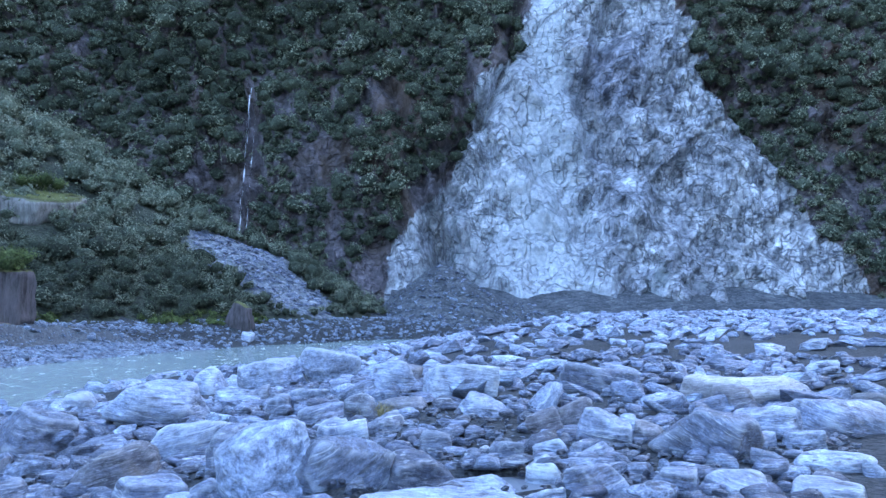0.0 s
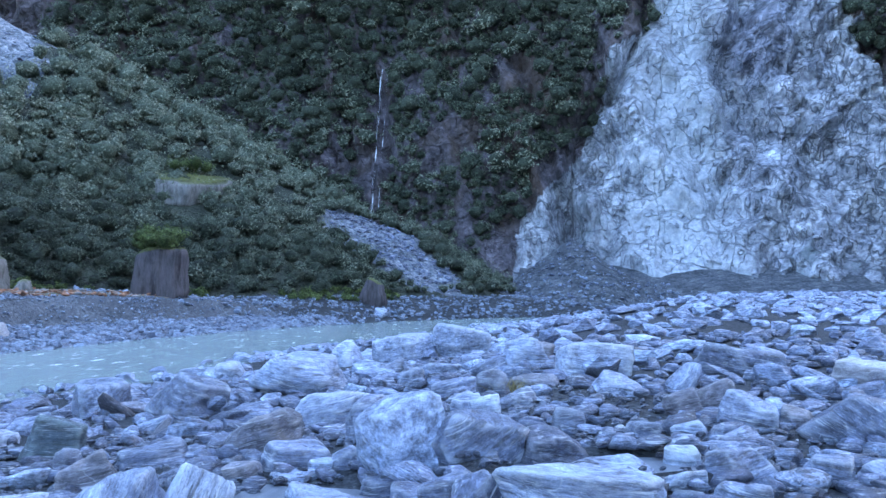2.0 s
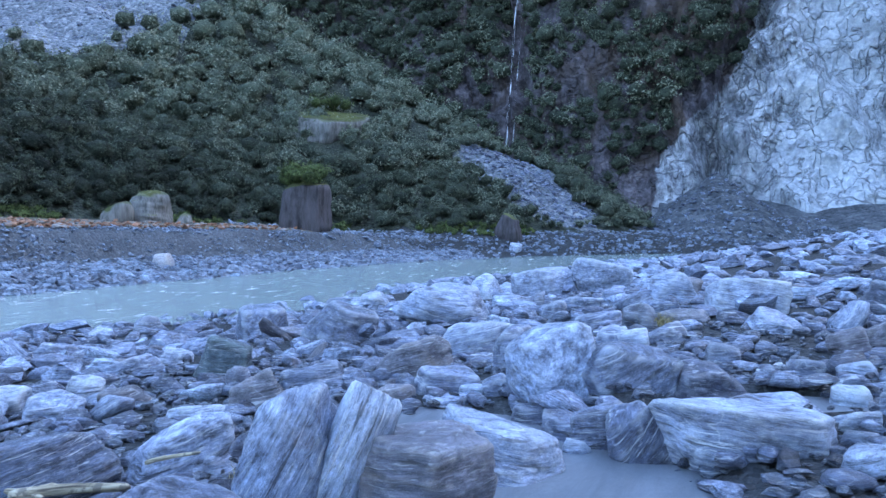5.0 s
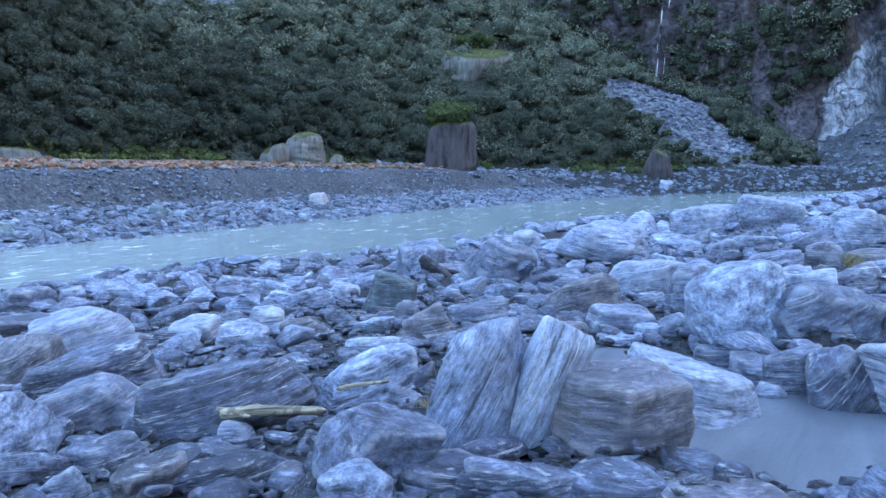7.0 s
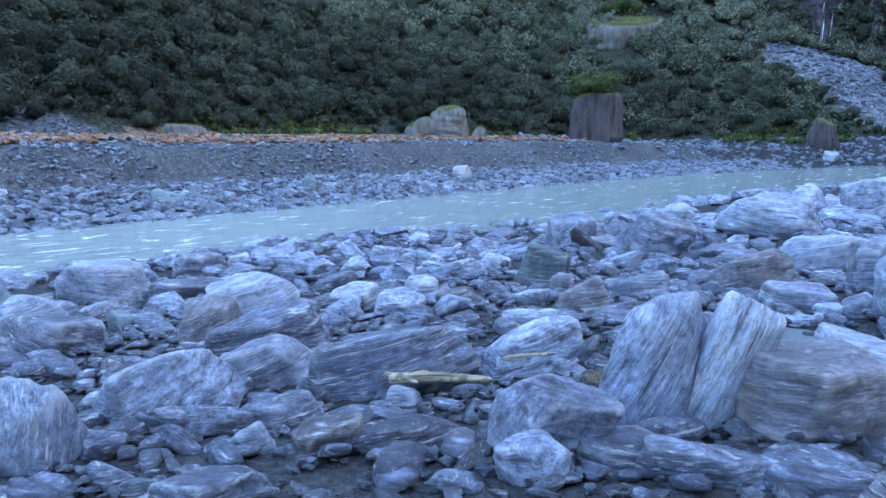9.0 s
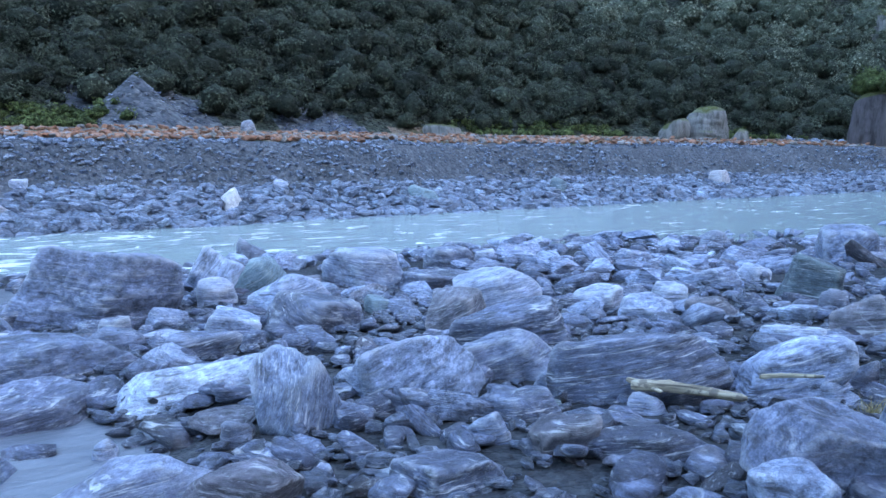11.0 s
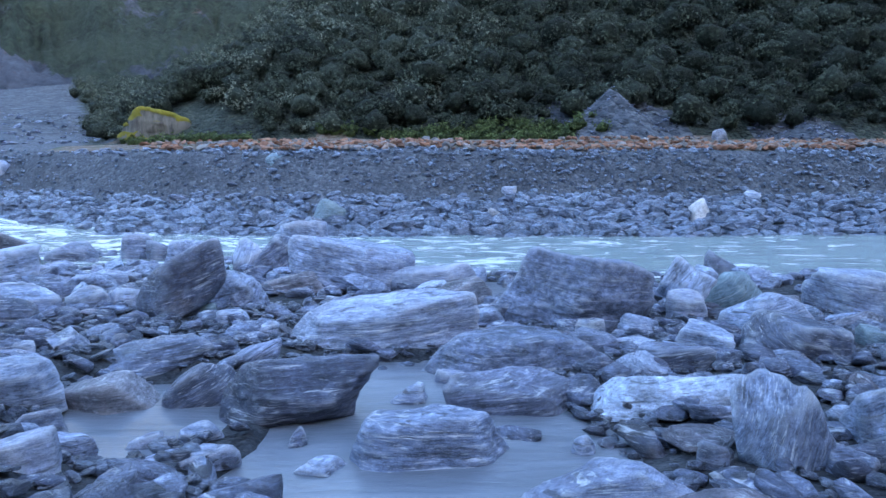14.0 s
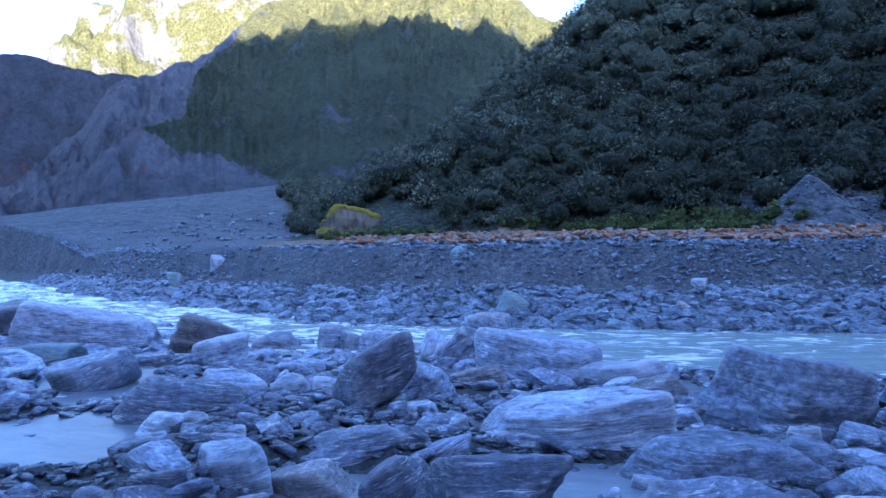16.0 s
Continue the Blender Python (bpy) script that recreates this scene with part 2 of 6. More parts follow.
def water(name, deep, foam, foam_from, chop=1.0, dull=0.12, rapids=0.0):
    """Milky melt water with ripples drawn out along the flow, and broken foam that thickens downstream where there are rapids."""
    s = Shader(name)
    p = s.add("NewGeometry").outputs["Position"]
    ripple = s.noise(s.stretch(p, 2.6, 0.4, 1.0), 1.5, 6.0, 0.66, 0.5)
    fine = s.noise(s.stretch(p, 1.6, 0.5, 1.0), 7.0, 4.0, 0.6, 0.4)
    break_up = s.noise(s.stretch(p, 2.0, 0.8, 1.0), 1.1, 6.0, 0.7, 0.5)
    if rapids:
        down = s.math("DIVIDE", s.math("ADD", s.add("SeparateXYZ", {}, Vector=p).outputs[1], 14.0), 28.0)
        break_up = s.math("ADD", break_up, s.ramp(down, (0.0, rapids), (0.45, 0.6 * rapids), (1.0, 0.0)))
    white = s.math("MULTIPLY", s.ramp(break_up, (foam_from, 0.0), (foam_from + 0.10, 1.0)), foam)
    colour = s.mix(white, s.mix(s.ramp(ripple, (0.3, 0.0), (0.7, 1.0)), tuple(c * 0.72 for c in deep), tuple(c * 1.3 for c in deep)), (0.82, 0.86, 0.88))
    normal = s.bump(ripple, 0.45 * chop, 0.12)
    normal = s.bump(fine, 0.4 * chop, 0.03, normal)
    return s.finish(colour, normal, s.mix(white, dull, 0.6), 0.5)


RIVER = water("river_water", (0.235, 0.29, 0.277), 0.9, 0.59, 2.4, 0.12, 0.12)
POOL = water("silty_water", (0.125, 0.14, 0.165), 0.6, 0.74, 0.4, 0.32)


def cliff_rock(name, tones, brown, damp, stain):
    """Shattered rock: pale where it broke fresh ("bare"), dusted where it slid ("scar"), dull where it weathered ("dull"), dark and damp elsewhere."""
    s = Shader(name)
    p = s.add("NewGeometry").outputs["Position"]

    def laid(key):
        node = s.add("Attribute")
        node.attribute_name = key
        return node.outputs["Fac"]

    scar, clean = laid("scar"), s.math("SUBTRACT", 1.0, s.math("MULTIPLY", laid("scar"), 0.7))
    large = s.noise(s.stretch(p, 0.09, 0.09, 0.06, (0, 0.3, 0)), 1.0, 6.0, 0.6, 0.4)
    mid = s.noise(s.stretch(p, 0.35, 0.35, 0.3), 1.0, 6.0, 0.62)
    fine = s.noise(p, 1.6, 6.0, 0.68)
    blend = s.math("ADD", s.math("MULTIPLY", mid, 0.5), s.math("MULTIPLY", fine, 0.5))
    colour = s.ramp(blend, (0.36, tones[0]), (0.47, tones[1]), (0.62, tones[2]))
    for sx, sz, turn, low, high in ((0.14, 0.07, 0.35, 0.78, 1.2), (0.38, 0.2, -0.55, 0.76, 1.22), (0.95, 0.6, 0.5, 0.8, 1.18)):
        cell = s.add("TexVoronoi", {"Scale": 1.0}, Vector=s.stretch(p, sx, sx, sz, (0, turn, 0)))
        cell.distance = "CHEBYCHEV"
        one = s.add("SeparateColor", {}, Color=cell.outputs["Color"]).outputs[0]
        colour = s.mix(clean, colour, s.mix(1.0, colour, s.ramp(one, (0.0, low), (1.0, high)), "MULTIPLY"))
    colour = s.mix(1.0, colour, s.ramp(large, (0.34, 0.66), (0.5, 1.0), (0.66, 1.2)), "MULTIPLY")
    colour = s.mix(s.ramp(s.noise(s.stretch(p, 0.16, 0.16, 0.1), 1.0, 7.0, 0.7), (0.57, 0.0), (0.68, 0.6)), colour, brown)
    dust = s.ramp(s.math("ADD", s.math("MULTIPLY", large, 0.45), s.math("MULTIPLY", fine, 0.55)), (0.36, (0.24, 0.26, 0.295)), (0.5, (0.35, 0.38, 0.42)), (0.64, (0.5, 0.53, 0.57)))
    colour = s.mix(s.math("MULTIPLY", scar, 0.85), colour, dust)
    colour = s.mix(laid("dull"), colour, s.mix(1.0, colour, (0.6, 0.6, 0.68), "MULTIPLY"))
    cracks = None
    for sx, sz, turn, thin in ((0.22, 0.1, 0.25, 0.014), (0.14, 0.3, 0.8, 0.014), (0.45, 0.2, -0.4, 0.016)):
        n = s.noise(s.stretch(p, sx, sx, sz, (0, turn, 0)), 1.0, 3.0, 0.5)
        line = s.ramp(s.math("ABSOLUTE", s.math("SUBTRACT", n, 0.5)), (0.0, 0.0), (thin, 1.0))
        cracks = line if cracks is None else s.math("MINIMUM", cracks, line)
    colour = s.mix(s.math("MULTIPLY", s.math("MULTIPLY", s.math("SUBTRACT", 1.0, cracks), 0.7), clean), colour, tones[0])
    wet = s.ramp(blend, (0.38, tuple(0.4 * c for c in damp)), (0.5, damp), (0.62, tuple(2.1 * c for c in damp)))
    wet = s.mix(s.ramp(large, (0.45, 0.0), (0.6, 0.8)), wet, stain)
    ragged = s.math("ADD", laid("bare"), s.math("MULTIPLY", s.math("SUBTRACT", s.noise(s.stretch(p, 0.5, 0.5, 0.2), 1.0, 7.0, 0.7), 0.5), 1.1))
    colour = s.mix(s.ramp(ragged, (0.46, 0.0), (0.54, 1.0)), wet, colour)
    normal = s.bump(cracks, 0.8, 0.4, s.bump(mid, 0.7, 0.6))
    normal = s.bump(fine, 0.6, 0.25, normal)
    return s.finish(colour, normal, 0.85, 0.25)


CLIFF = cliff_rock("cliff_rock", ((0.07, 0.075, 0.09), (0.245, 0.255, 0.285), (0.5, 0.51, 0.54)), (0.15, 0.185, 0.19), (0.085, 0.075, 0.085), (0.065, 0.045, 0.032))


def mountain_side(name, green, rock, share, rusty=0.0, relief=4.0):
    s = Shader(name)
    p = s.add("NewGeometry").outputs["Position"]
    bush = s.add("TexVoronoi", {"Scale": 0.38}, Vector=p)
    big = s.noise(p, 0.022, 9.0, 0.7)
    speck = s.noise(p, 0.55, 9.0, 0.8)
    tone = s.ramp(speck, (0.34, tuple(c * 0.35 for c in green)), (0.5, tuple(c * 1.2 for c in green)), (0.66, tuple(c * 2.6 for c in green)))
    tone = s.mix(s.ramp(s.noise(p, 0.05, 6.0, 0.65), (0.4, 0.0), (0.65, 0.6)), tone, tuple(c * 2.2 for c in green))
    gully = s.noise(s.stretch(p, 0.10, 0.10, 0.022), 1.0, 8.0, 0.7, 0.3)
    stone = s.ramp(s.math("ADD", s.math("MULTIPLY", gully, 0.55), s.math("MULTIPLY", speck, 0.45)), (0.38, tuple(c * 0.5 for c in rock)), (0.5, rock), (0.62, tuple(c * 1.5 for c in rock)))
    if rusty:
        stone = s.mix(s.ramp(s.noise(p, 0.04, 8.0, 0.75), (0.57, 0.0), (0.63, rusty)), stone, (0.20, 0.085, 0.06))
    # gold above a height paints extra sunlight onto the upper slopes
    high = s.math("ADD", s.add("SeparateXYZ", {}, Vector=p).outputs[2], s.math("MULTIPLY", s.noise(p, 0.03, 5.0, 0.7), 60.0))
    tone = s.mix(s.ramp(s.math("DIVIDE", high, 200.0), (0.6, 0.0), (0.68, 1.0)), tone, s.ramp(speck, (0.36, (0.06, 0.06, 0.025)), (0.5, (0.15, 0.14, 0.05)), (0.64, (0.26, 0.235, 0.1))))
    laid = s.add("Attribute")
    laid.attribute_name = "bare"
    laid = s.ramp(s.math("ADD", laid.outputs["Fac"], s.math("MULTIPLY", s.math("SUBTRACT", speck, 0.5), 0.8)), (0.46, 0.0), (0.54, 1.0))
    colour = s.mix(s.math("MAXIMUM", s.ramp(big, (share, 0.0), (share + 0.05, 1.0)), laid), tone, stone)
    normal = s.bump(s.ramp(bush.outputs["Distance"], (0.0, 1.0), (0.9, 0.0)), 0.7, 1.4)
    normal = s.bump(gully, 0.8, relief, normal)
    normal = s.bump(speck, 0.8, 1.2, normal)
    return s.finish(colour, normal, 0.9, 0.15)


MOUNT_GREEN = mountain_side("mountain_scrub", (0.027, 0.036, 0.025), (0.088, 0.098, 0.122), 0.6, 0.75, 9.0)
# light is in these base colours: dark for shade, pale for the sunlit crag
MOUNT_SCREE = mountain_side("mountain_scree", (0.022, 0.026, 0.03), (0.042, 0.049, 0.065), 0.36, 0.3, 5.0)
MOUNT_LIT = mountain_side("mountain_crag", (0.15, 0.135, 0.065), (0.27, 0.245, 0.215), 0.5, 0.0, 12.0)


def wood():
    s = Shader("driftwood")
    p = s.add("TexCoord").outputs["Object"]
    fibre = s.noise(s.stretch(p, 2.0, 40.0, 40.0), 1.0, 5.0, 0.6)
    colour = s.ramp(fibre, (0.34, (0.06, 0.05, 0.04)), (0.48, (0.26, 0.225, 0.16)), (0.62, (0.42, 0.38, 0.29)))
    colour = s.mix(s.ramp(s.noise(p, 9.0, 5.0, 0.7), (0.54, 0.0), (0.6, 0.75)), colour, (0.09, 0.08, 0.07))
    return s.finish(colour, s.bump(fibre, 0.6, 0.01), 0.75, 0.3)


WOOD = wood()


def moss(name, stone, green, bare):
    """Rock with moss and turf on whatever faces up."""
    s = Shader(name)
    p = s.add("NewGeometry").outputs["Position"]
    n = s.noise(p, 2.2, 6.0, 0.7)
    tall = s.noise(s.stretch(p, 3.0, 3.0, 0.5), 1.0, 6.0, 0.7)
    up = s.add("SeparateXYZ", {}, Vector=s.add("NewGeometry").outputs["Normal"]).outputs[2]
    rock = s.ramp(tall, (0.32, tuple(c * 0.4 for c in stone)), (0.5, stone), (0.7, tuple(c * 1.5 for c in stone)))
    cover = s.ramp(s.math("ADD", up, s.math("MULTIPLY", n, 0.5)), (bare, 0.0), (bare + 0.25, 1.0))
    colour = s.mix(cover, rock, s.ramp(n, (0.3, tuple(c * 0.55 for c in green)), (0.7, green)))
    return s.finish(colour, s.bump(tall, 0.9, 0.15, s.bump(n, 0.8, 0.1)), 0.9, 0.2)


MOSS = moss("yellow_moss", (0.17, 0.155, 0.13), (0.27, 0.235, 0.03), 0.55)
MOSSY = moss("lichened_rock", (0.19, 0.185, 0.175), (0.16, 0.17, 0.10), 0.7)
OUTCROP = moss("outcrop_rock", (0.085, 0.075, 0.08), (0.13, 0.14, 0.055), 0.85)


def foam():
    s = Shader("falling_water")
    n = s.noise(s.stretch(s.add("NewGeometry").outputs["Position"], 6.0, 6.0, 0.8), 1.0, 5.0, 0.7)
    return s.finish(s.ramp(n, (0.35, (0.16, 0.16, 0.18)), (0.6, (0.72, 0.75, 0.8))), None, 0.5, 0.4)


FOAM = foam()
# ---- the lie of the land: heights above the bar on which the camera stands ----
def ramp(v, xs, ys):
    return np.interp(v, xs, ys)


def water_level(y):
    return -0.8 + 0.012 * np.clip(y - 25, 0, 80)


def shore_near(y):
    return ramp(y, [-300, -120, -40, -25, -10, -5, 0, 14, 20, 35, 44, 57, 66, 70, 80, 100, 140],
                [-215, -100, -39.5, -29, -20.5, -18.8, -16.2, -16, -13.6, -12.5, -8.4, -6, -2.5, 2, 18, 52, 120])


def shore_far(y):
    return ramp(y, [-300, -120, -36, -29, -21, -10, -5, 10, 25, 40, 50, 58, 66, 72, 76, 84, 100, 140],
                [-221, -106, -43, -36.5, -31.6, -25.6, -24.7, -25, -25.4, -23.6, -21.5, -18.5, -14, -8, -1.5, 12, 40, 108])


def toe(y):
    return ramp(y, [-300, 40, 50, 58, 66, 74, 82, 90, 130, 400],
                [-39, -38.5, -35, -29, -20, -12.5, -6.5, -4, -6, -14])


def soft_min(a, b, k):
    return -k * np.logaddexp(-a / k, -b / k)


def hill_depth(x, y):
    """How far a place lies inside the foot of the wooded hillside."""
    lean = (toe(y + 2) - toe(y - 2)) / 4
    side = (toe(y) - x) / np.sqrt(1 + lean * lean)
    south = (x + 40) * -0.438 + (y + 17) * 0.899
    return soft_min(side, south, 2.0)


def lattice(p, seed):
    n = np.atleast_1d(p[..., 0].astype(np.int64) * 374761393 + p[..., 1].astype(np.int64) * 668265263 + p[..., 2].astype(np.int64) * 214748357 + seed * 974711)
    n = ((n ^ (n >> 13)) & 0xFFFFFFFF) * 1274126177
    n = n ^ (n >> 16)
    return ((n & 0xFFFF) / 32767.5 - 1.0).reshape(p.shape[:-1])


def value_noise(p, seed=0):
    """Smooth noise from -1 to 1 at the places p, an array of (..., 3)."""
    f = np.floor(p)
    u = p - f
    u = u * u * (3 - 2 * u)
    out = 0
    for i in (0, 1):
        for j in (0, 1):
            for k in (0, 1):
                w = np.abs(1 - i - u[..., 0]) * np.abs(1 - j - u[..., 1]) * np.abs(1 - k - u[..., 2])
                out = out + w * lattice(f + (i, j, k), seed)
    return out


def rough(p, size, octaves=4, seed=0):
    """Noise of several octaves; size is that of the largest lumps."""
    p = np.asarray(p, float) / size
    out, gain = 0, 1.0
    for n in range(octaves):
        out = out + gain * value_noise(p * 2**n + 17.3 * n, seed + n)
        gain *= 0.5
    return out


def spikes(u, z, wide, tall, seed, height):
    """Broken blocks with straight edges: every cell rises to a blunt point of its own height."""
    a, b = u / wide, z / tall
    near = 1e9 + 0 * a
    for i in (-1, 0, 1):
        for j in (-1, 0, 1):
            cell = np.stack([np.floor(a) + i, np.floor(b) + j, 0 * a], -1)
            da = a - cell[..., 0] - 0.5 - 0.42 * lattice(cell, seed)
            db = b - cell[..., 1] - 0.5 - 0.42 * lattice(cell, seed + 1)
            da, db = da * (1 + 0.5 * lattice(cell, seed + 3)), db + 0.6 * da * lattice(cell, seed + 4)
            far = np.maximum(np.maximum(da * 1.2, -da * 0.8), np.maximum(db * 1.3, -db * 0.7))
            near = np.minimum(near, far)
    return height * (near - 0.4)


def flat3(x, y):
    return np.stack([x, y, 0 * x], -1)


# silty pools among the boulders: x, y, half length, half width, turn in degrees, water level
POOLS = [(-6.8, -0.5, 2.1, 1.5, 15, -0.62), (-7.0, -2.6, 1.0, 0.7, 20, -0.62), (-1.5, 5.8, 1.9, 1.0, -45, -0.21), (0.5, 7.5, 1.0, 0.45, 0, 0.0),
         (-8.2, -6.3, 1.7, 1.2, 35, -0.53), (-12.6, -9.1, 2.6, 1.0, 35, -0.66), (-13.6, 0.8, 1.5, 0.5, 5, -0.77)]
# gravel heaps at the foot of the bush: x, y, height, breadth
HEAPS = [(-39.6, 8.2, 2.9, 2.1), (-38.4, 17.4, 1.0, 1.4)]


def pool_reach(pool, x, y):
    """1 on the pool's rim, less inside."""
    px, py, long, wide, turn, level = pool
    c, s = math.cos(radians(turn)), math.sin(radians(turn))
    u, v = (x - px) * c + (y - py) * s, (y - py) * c - (x - px) * s
    return np.hypot(u / long, v / wide)


def ground_height(x, y):
    x, y = np.asarray(x, float), np.asarray(y, float)
    near, far, low = shore_near(y), shore_far(y), water_level(y) - 0.04
    inland = np.clip(x - near, 0, None)
    top = ramp(y, [0, 8, 13, 22, 75, 130], [0.0, -0.06, 0.3, 0.75, 2.0, 3.2])
    share = np.clip(inland / 16.0, 0, 1) ** 1.55
    bar = low + (top - low) * share + 0.05 * rough(flat3(x, y), 2.5, 3, 3) * np.clip(inland, 0, 1)
    for pool in POOLS:
        r = pool_reach(pool, x, y) + 0.12 * rough(flat3(x, y), 0.8, 2, 7)
        bowl = pool[5] + np.clip((r - 1) * 0.35, -0.14, 0.35)
        w = np.clip((1.7 - r) / 0.5, 0, 1)
        bar = bar + (bowl - bar) * w * w * (3 - 2 * w)
    fan = 10.5 - 0.46 * np.hypot(x - 4, y - 98)
    bar = np.where(inland > 0, np.maximum(bar, fan), bar)
    over = np.clip(far - x, 0, None)
    crest = np.where(y > 45, ramp(y, [50, 66, 80], [1.0, 0.8, 0.6]), 1.0)
    bank = ramp(over, [0, 1.3, 2.6, 3.3, 3.9, 4.6, 14, 30], [-0.84, -0.2, 0.35, 1.15, 1.75, 1.95, 2.6, 3.0])
    bank = bank + (low + 0.84) * np.clip(1 - over / 4, 0, 1)
    bank = np.where(bank > 0, bank * crest, bank) + 0.07 * rough(flat3(x, y), 1.6, 3, 5) * np.clip(over, 0, 1)
    gentle = low + (2.05 - low) * np.clip(over / np.clip(far - toe(y), 2, None), 0, 1) ** 0.9 + 0.06 * rough(flat3(x, y), 3, 3, 6) * np.clip(over, 0, 1)
    bank = bank + (np.minimum(gentle, 2.2) - bank) * ramp(y, [52, 68], [0, 1])
    d = hill_depth(x, y)
    rise = ramp(y, [40, 66], [0.58, 0.52]) * np.clip(d, 0, 14) + ramp(y, [-20, 10, 35, 62], [0.8, 0.9, 0.9, 0.56]) * np.clip(d - 14, 0, None)
    rise = soft_min(rise, 52 + 0 * rise, 5.0) + 0.9 * rough(flat3(x, y), 14, 3, 9) * np.clip(d / 10, 0, 1)
    hill = bank + np.clip(rise, 0, None)
    for hx, hy, tall, wide in HEAPS:
        r = np.hypot(x - hx, y - hy) / wide
        heap = 2.35 + tall * (0.7 * np.clip(1 - r / 1.5, 0, 1) + 0.3 * np.exp(-r)) + 0.05 * rough(flat3(x, y), 1.2, 3, 13)
        hill = np.where((over > 5) & (np.hypot(x - hx, y - hy) < 2.6 * wide), np.maximum(hill, heap), hill)
    glacier_fan = 13.5 - 0.15 * np.hypot(x + 121, y + 52) + 0.3 * rough(flat3(x, y), 9, 3, 11)
    hill = np.where(over > 3, np.maximum(hill, glacier_fan), hill)
    talus = 9.0 - 0.7 * np.hypot(x - 3, y - 97) + 0.25 * rough(flat3(x, y), 4.0, 4, 12)
    hill = np.where(over > 3, np.maximum(hill, talus), hill)
    bed = low - 0.5
    z = np.where(inland > 0, bar, np.where(over > 0, hill, bed))
    edge = np.minimum(np.abs(x - near), np.abs(x - far))
    inside = (inland <= 0) & (over <= 0)
    apron = 1.2 + 0.36 * (y - 89) + 0.14 * rough(flat3(x, y), 5.0, 3, 14)
    z = np.where(inside, low - np.clip(edge * 0.5, 0, 0.5), z)
    return np.where((x > -4) & (y > 86), np.maximum(z, apron), z)

# ---- mesh helpers ----
def mesh_from(name, verts, faces, materials, slots=None, smooth=True):
    """A mesh from arrays of places and of faces with equally many corners."""
    verts, faces = np.asarray(verts, np.float32), np.asarray(faces, np.int32)
    mesh = bpy.data.meshes.new(name)
    mesh.vertices.add(len(verts))
    mesh.vertices.foreach_set("co", verts.ravel())
    mesh.loops.add(faces.size)
    mesh.loops.foreach_set("vertex_index", faces.ravel())
    mesh.polygons.add(len(faces))
    mesh.polygons.foreach_set("loop_start", np.arange(len(faces), dtype=np.int32) * faces.shape[1])
    mesh.polygons.foreach_set("loop_total", np.full(len(faces), faces.shape[1], np.int32))
    for material in materials:
        mesh.materials.append(material)
    if slots is not None:
        mesh.polygons.foreach_set("material_index", np.asarray(slots, np.int32))
    mesh.polygons.foreach_set("use_smooth", np.full(len(faces), smooth))
    mesh.update(calc_edges=True)
    mesh.validate()
    return mesh


def grid_faces(rows, columns):
    a = (np.arange(rows - 1)[:, None] * columns + np.arange(columns - 1)).ravel()
    return np.stack([a, a + 1, a + columns + 1, a + columns], 1)


def part(name, mesh, parent, label=""):
    ob = new(name, mesh)
    ob.parent = parent
    return tagged(ob, label)


# bare scree on the wooded slopes: x, y, half width, half depth
SCREES = [(-19.4, 85.0, 5.8, 7.2), (-14.2, 80.5, 5.2, 4.6), (-75.0, 79.5, 14.6, 14.6)]


# ---- ground: one sheet from the boulder bar to the horizon ----
def spread(bands, reach):
    """Grid lines: bands of (from, to, step), then ever wider steps out to the reach."""
    out = [v for low, high, step in bands for v in np.arange(low, high, step)]
    a, b, s = min(out), max(out), 1.5
    while a > -reach or b < reach:
        s *= 1.2
        a, b = a - s, b + s
        out += [a, b]
    return np.array(sorted(out))


def build_ground():
    xs = spread([(-112, -46, 1.0), (-46, 6, 0.3), (6, 66, 1.0)], 1800)
    ys = spread([(-60, -16, 0.9), (-16, 44, 0.36), (44, 106, 0.8)], 1800)
    x, y = np.meshgrid(xs, ys)
    z = ground_height(x, y)
    faces = grid_faces(len(ys), len(xs))
    cx, cy = ((a[:-1, :-1] + a[1:, 1:]).ravel() / 2 for a in (x, y))
    d, over = hill_depth(cx, cy), shore_far(cy) - cx
    slot = np.where(over > 0, 1, 0)
    wander = 1.2 * rough(flat3(cx, cy), 3, 3, 21)
    slot = np.where((over > 4.7 + 0.5 * wander) & (cy > -18) & (cy < 58 + 3 * wander), 2, slot)
    slot = np.where((over > 0) & (cy > 58 + 3 * wander), 0, slot)
    slot = np.where(d > wander - 0.5, 3, slot)
    fan = 13.5 - 0.15 * np.hypot(cx + 121, cy + 52)
    slot = np.where((over > 4) & (d < 0) & (fan > 3.2), 4, slot)
    slot = np.where((np.hypot(cx - 3, cy - 97) < 13) | ((cx > -4) & (cy > 87.5)), 4, slot)
    for hx, hy, tall, wide in HEAPS:
        slot = np.where((np.hypot(cx - hx, cy - hy) < 1.75 * wide + 0.3 * wander) & (over > 5), 4, slot)
    for sx, sy, wx, wy in SCREES:
        slot = np.where(((cx - sx) / wx) ** 2 + ((cy - sy) / wy) ** 2 < 1.1 + 0.3 * wander, 5, slot)
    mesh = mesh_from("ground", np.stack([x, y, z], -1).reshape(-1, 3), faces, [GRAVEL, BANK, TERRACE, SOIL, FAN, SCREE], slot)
    tagged(new("ground", mesh), "blue-grey gravel riverbed with banks, terrace and wooded hillside", "ground", kind="structure")


build_ground()


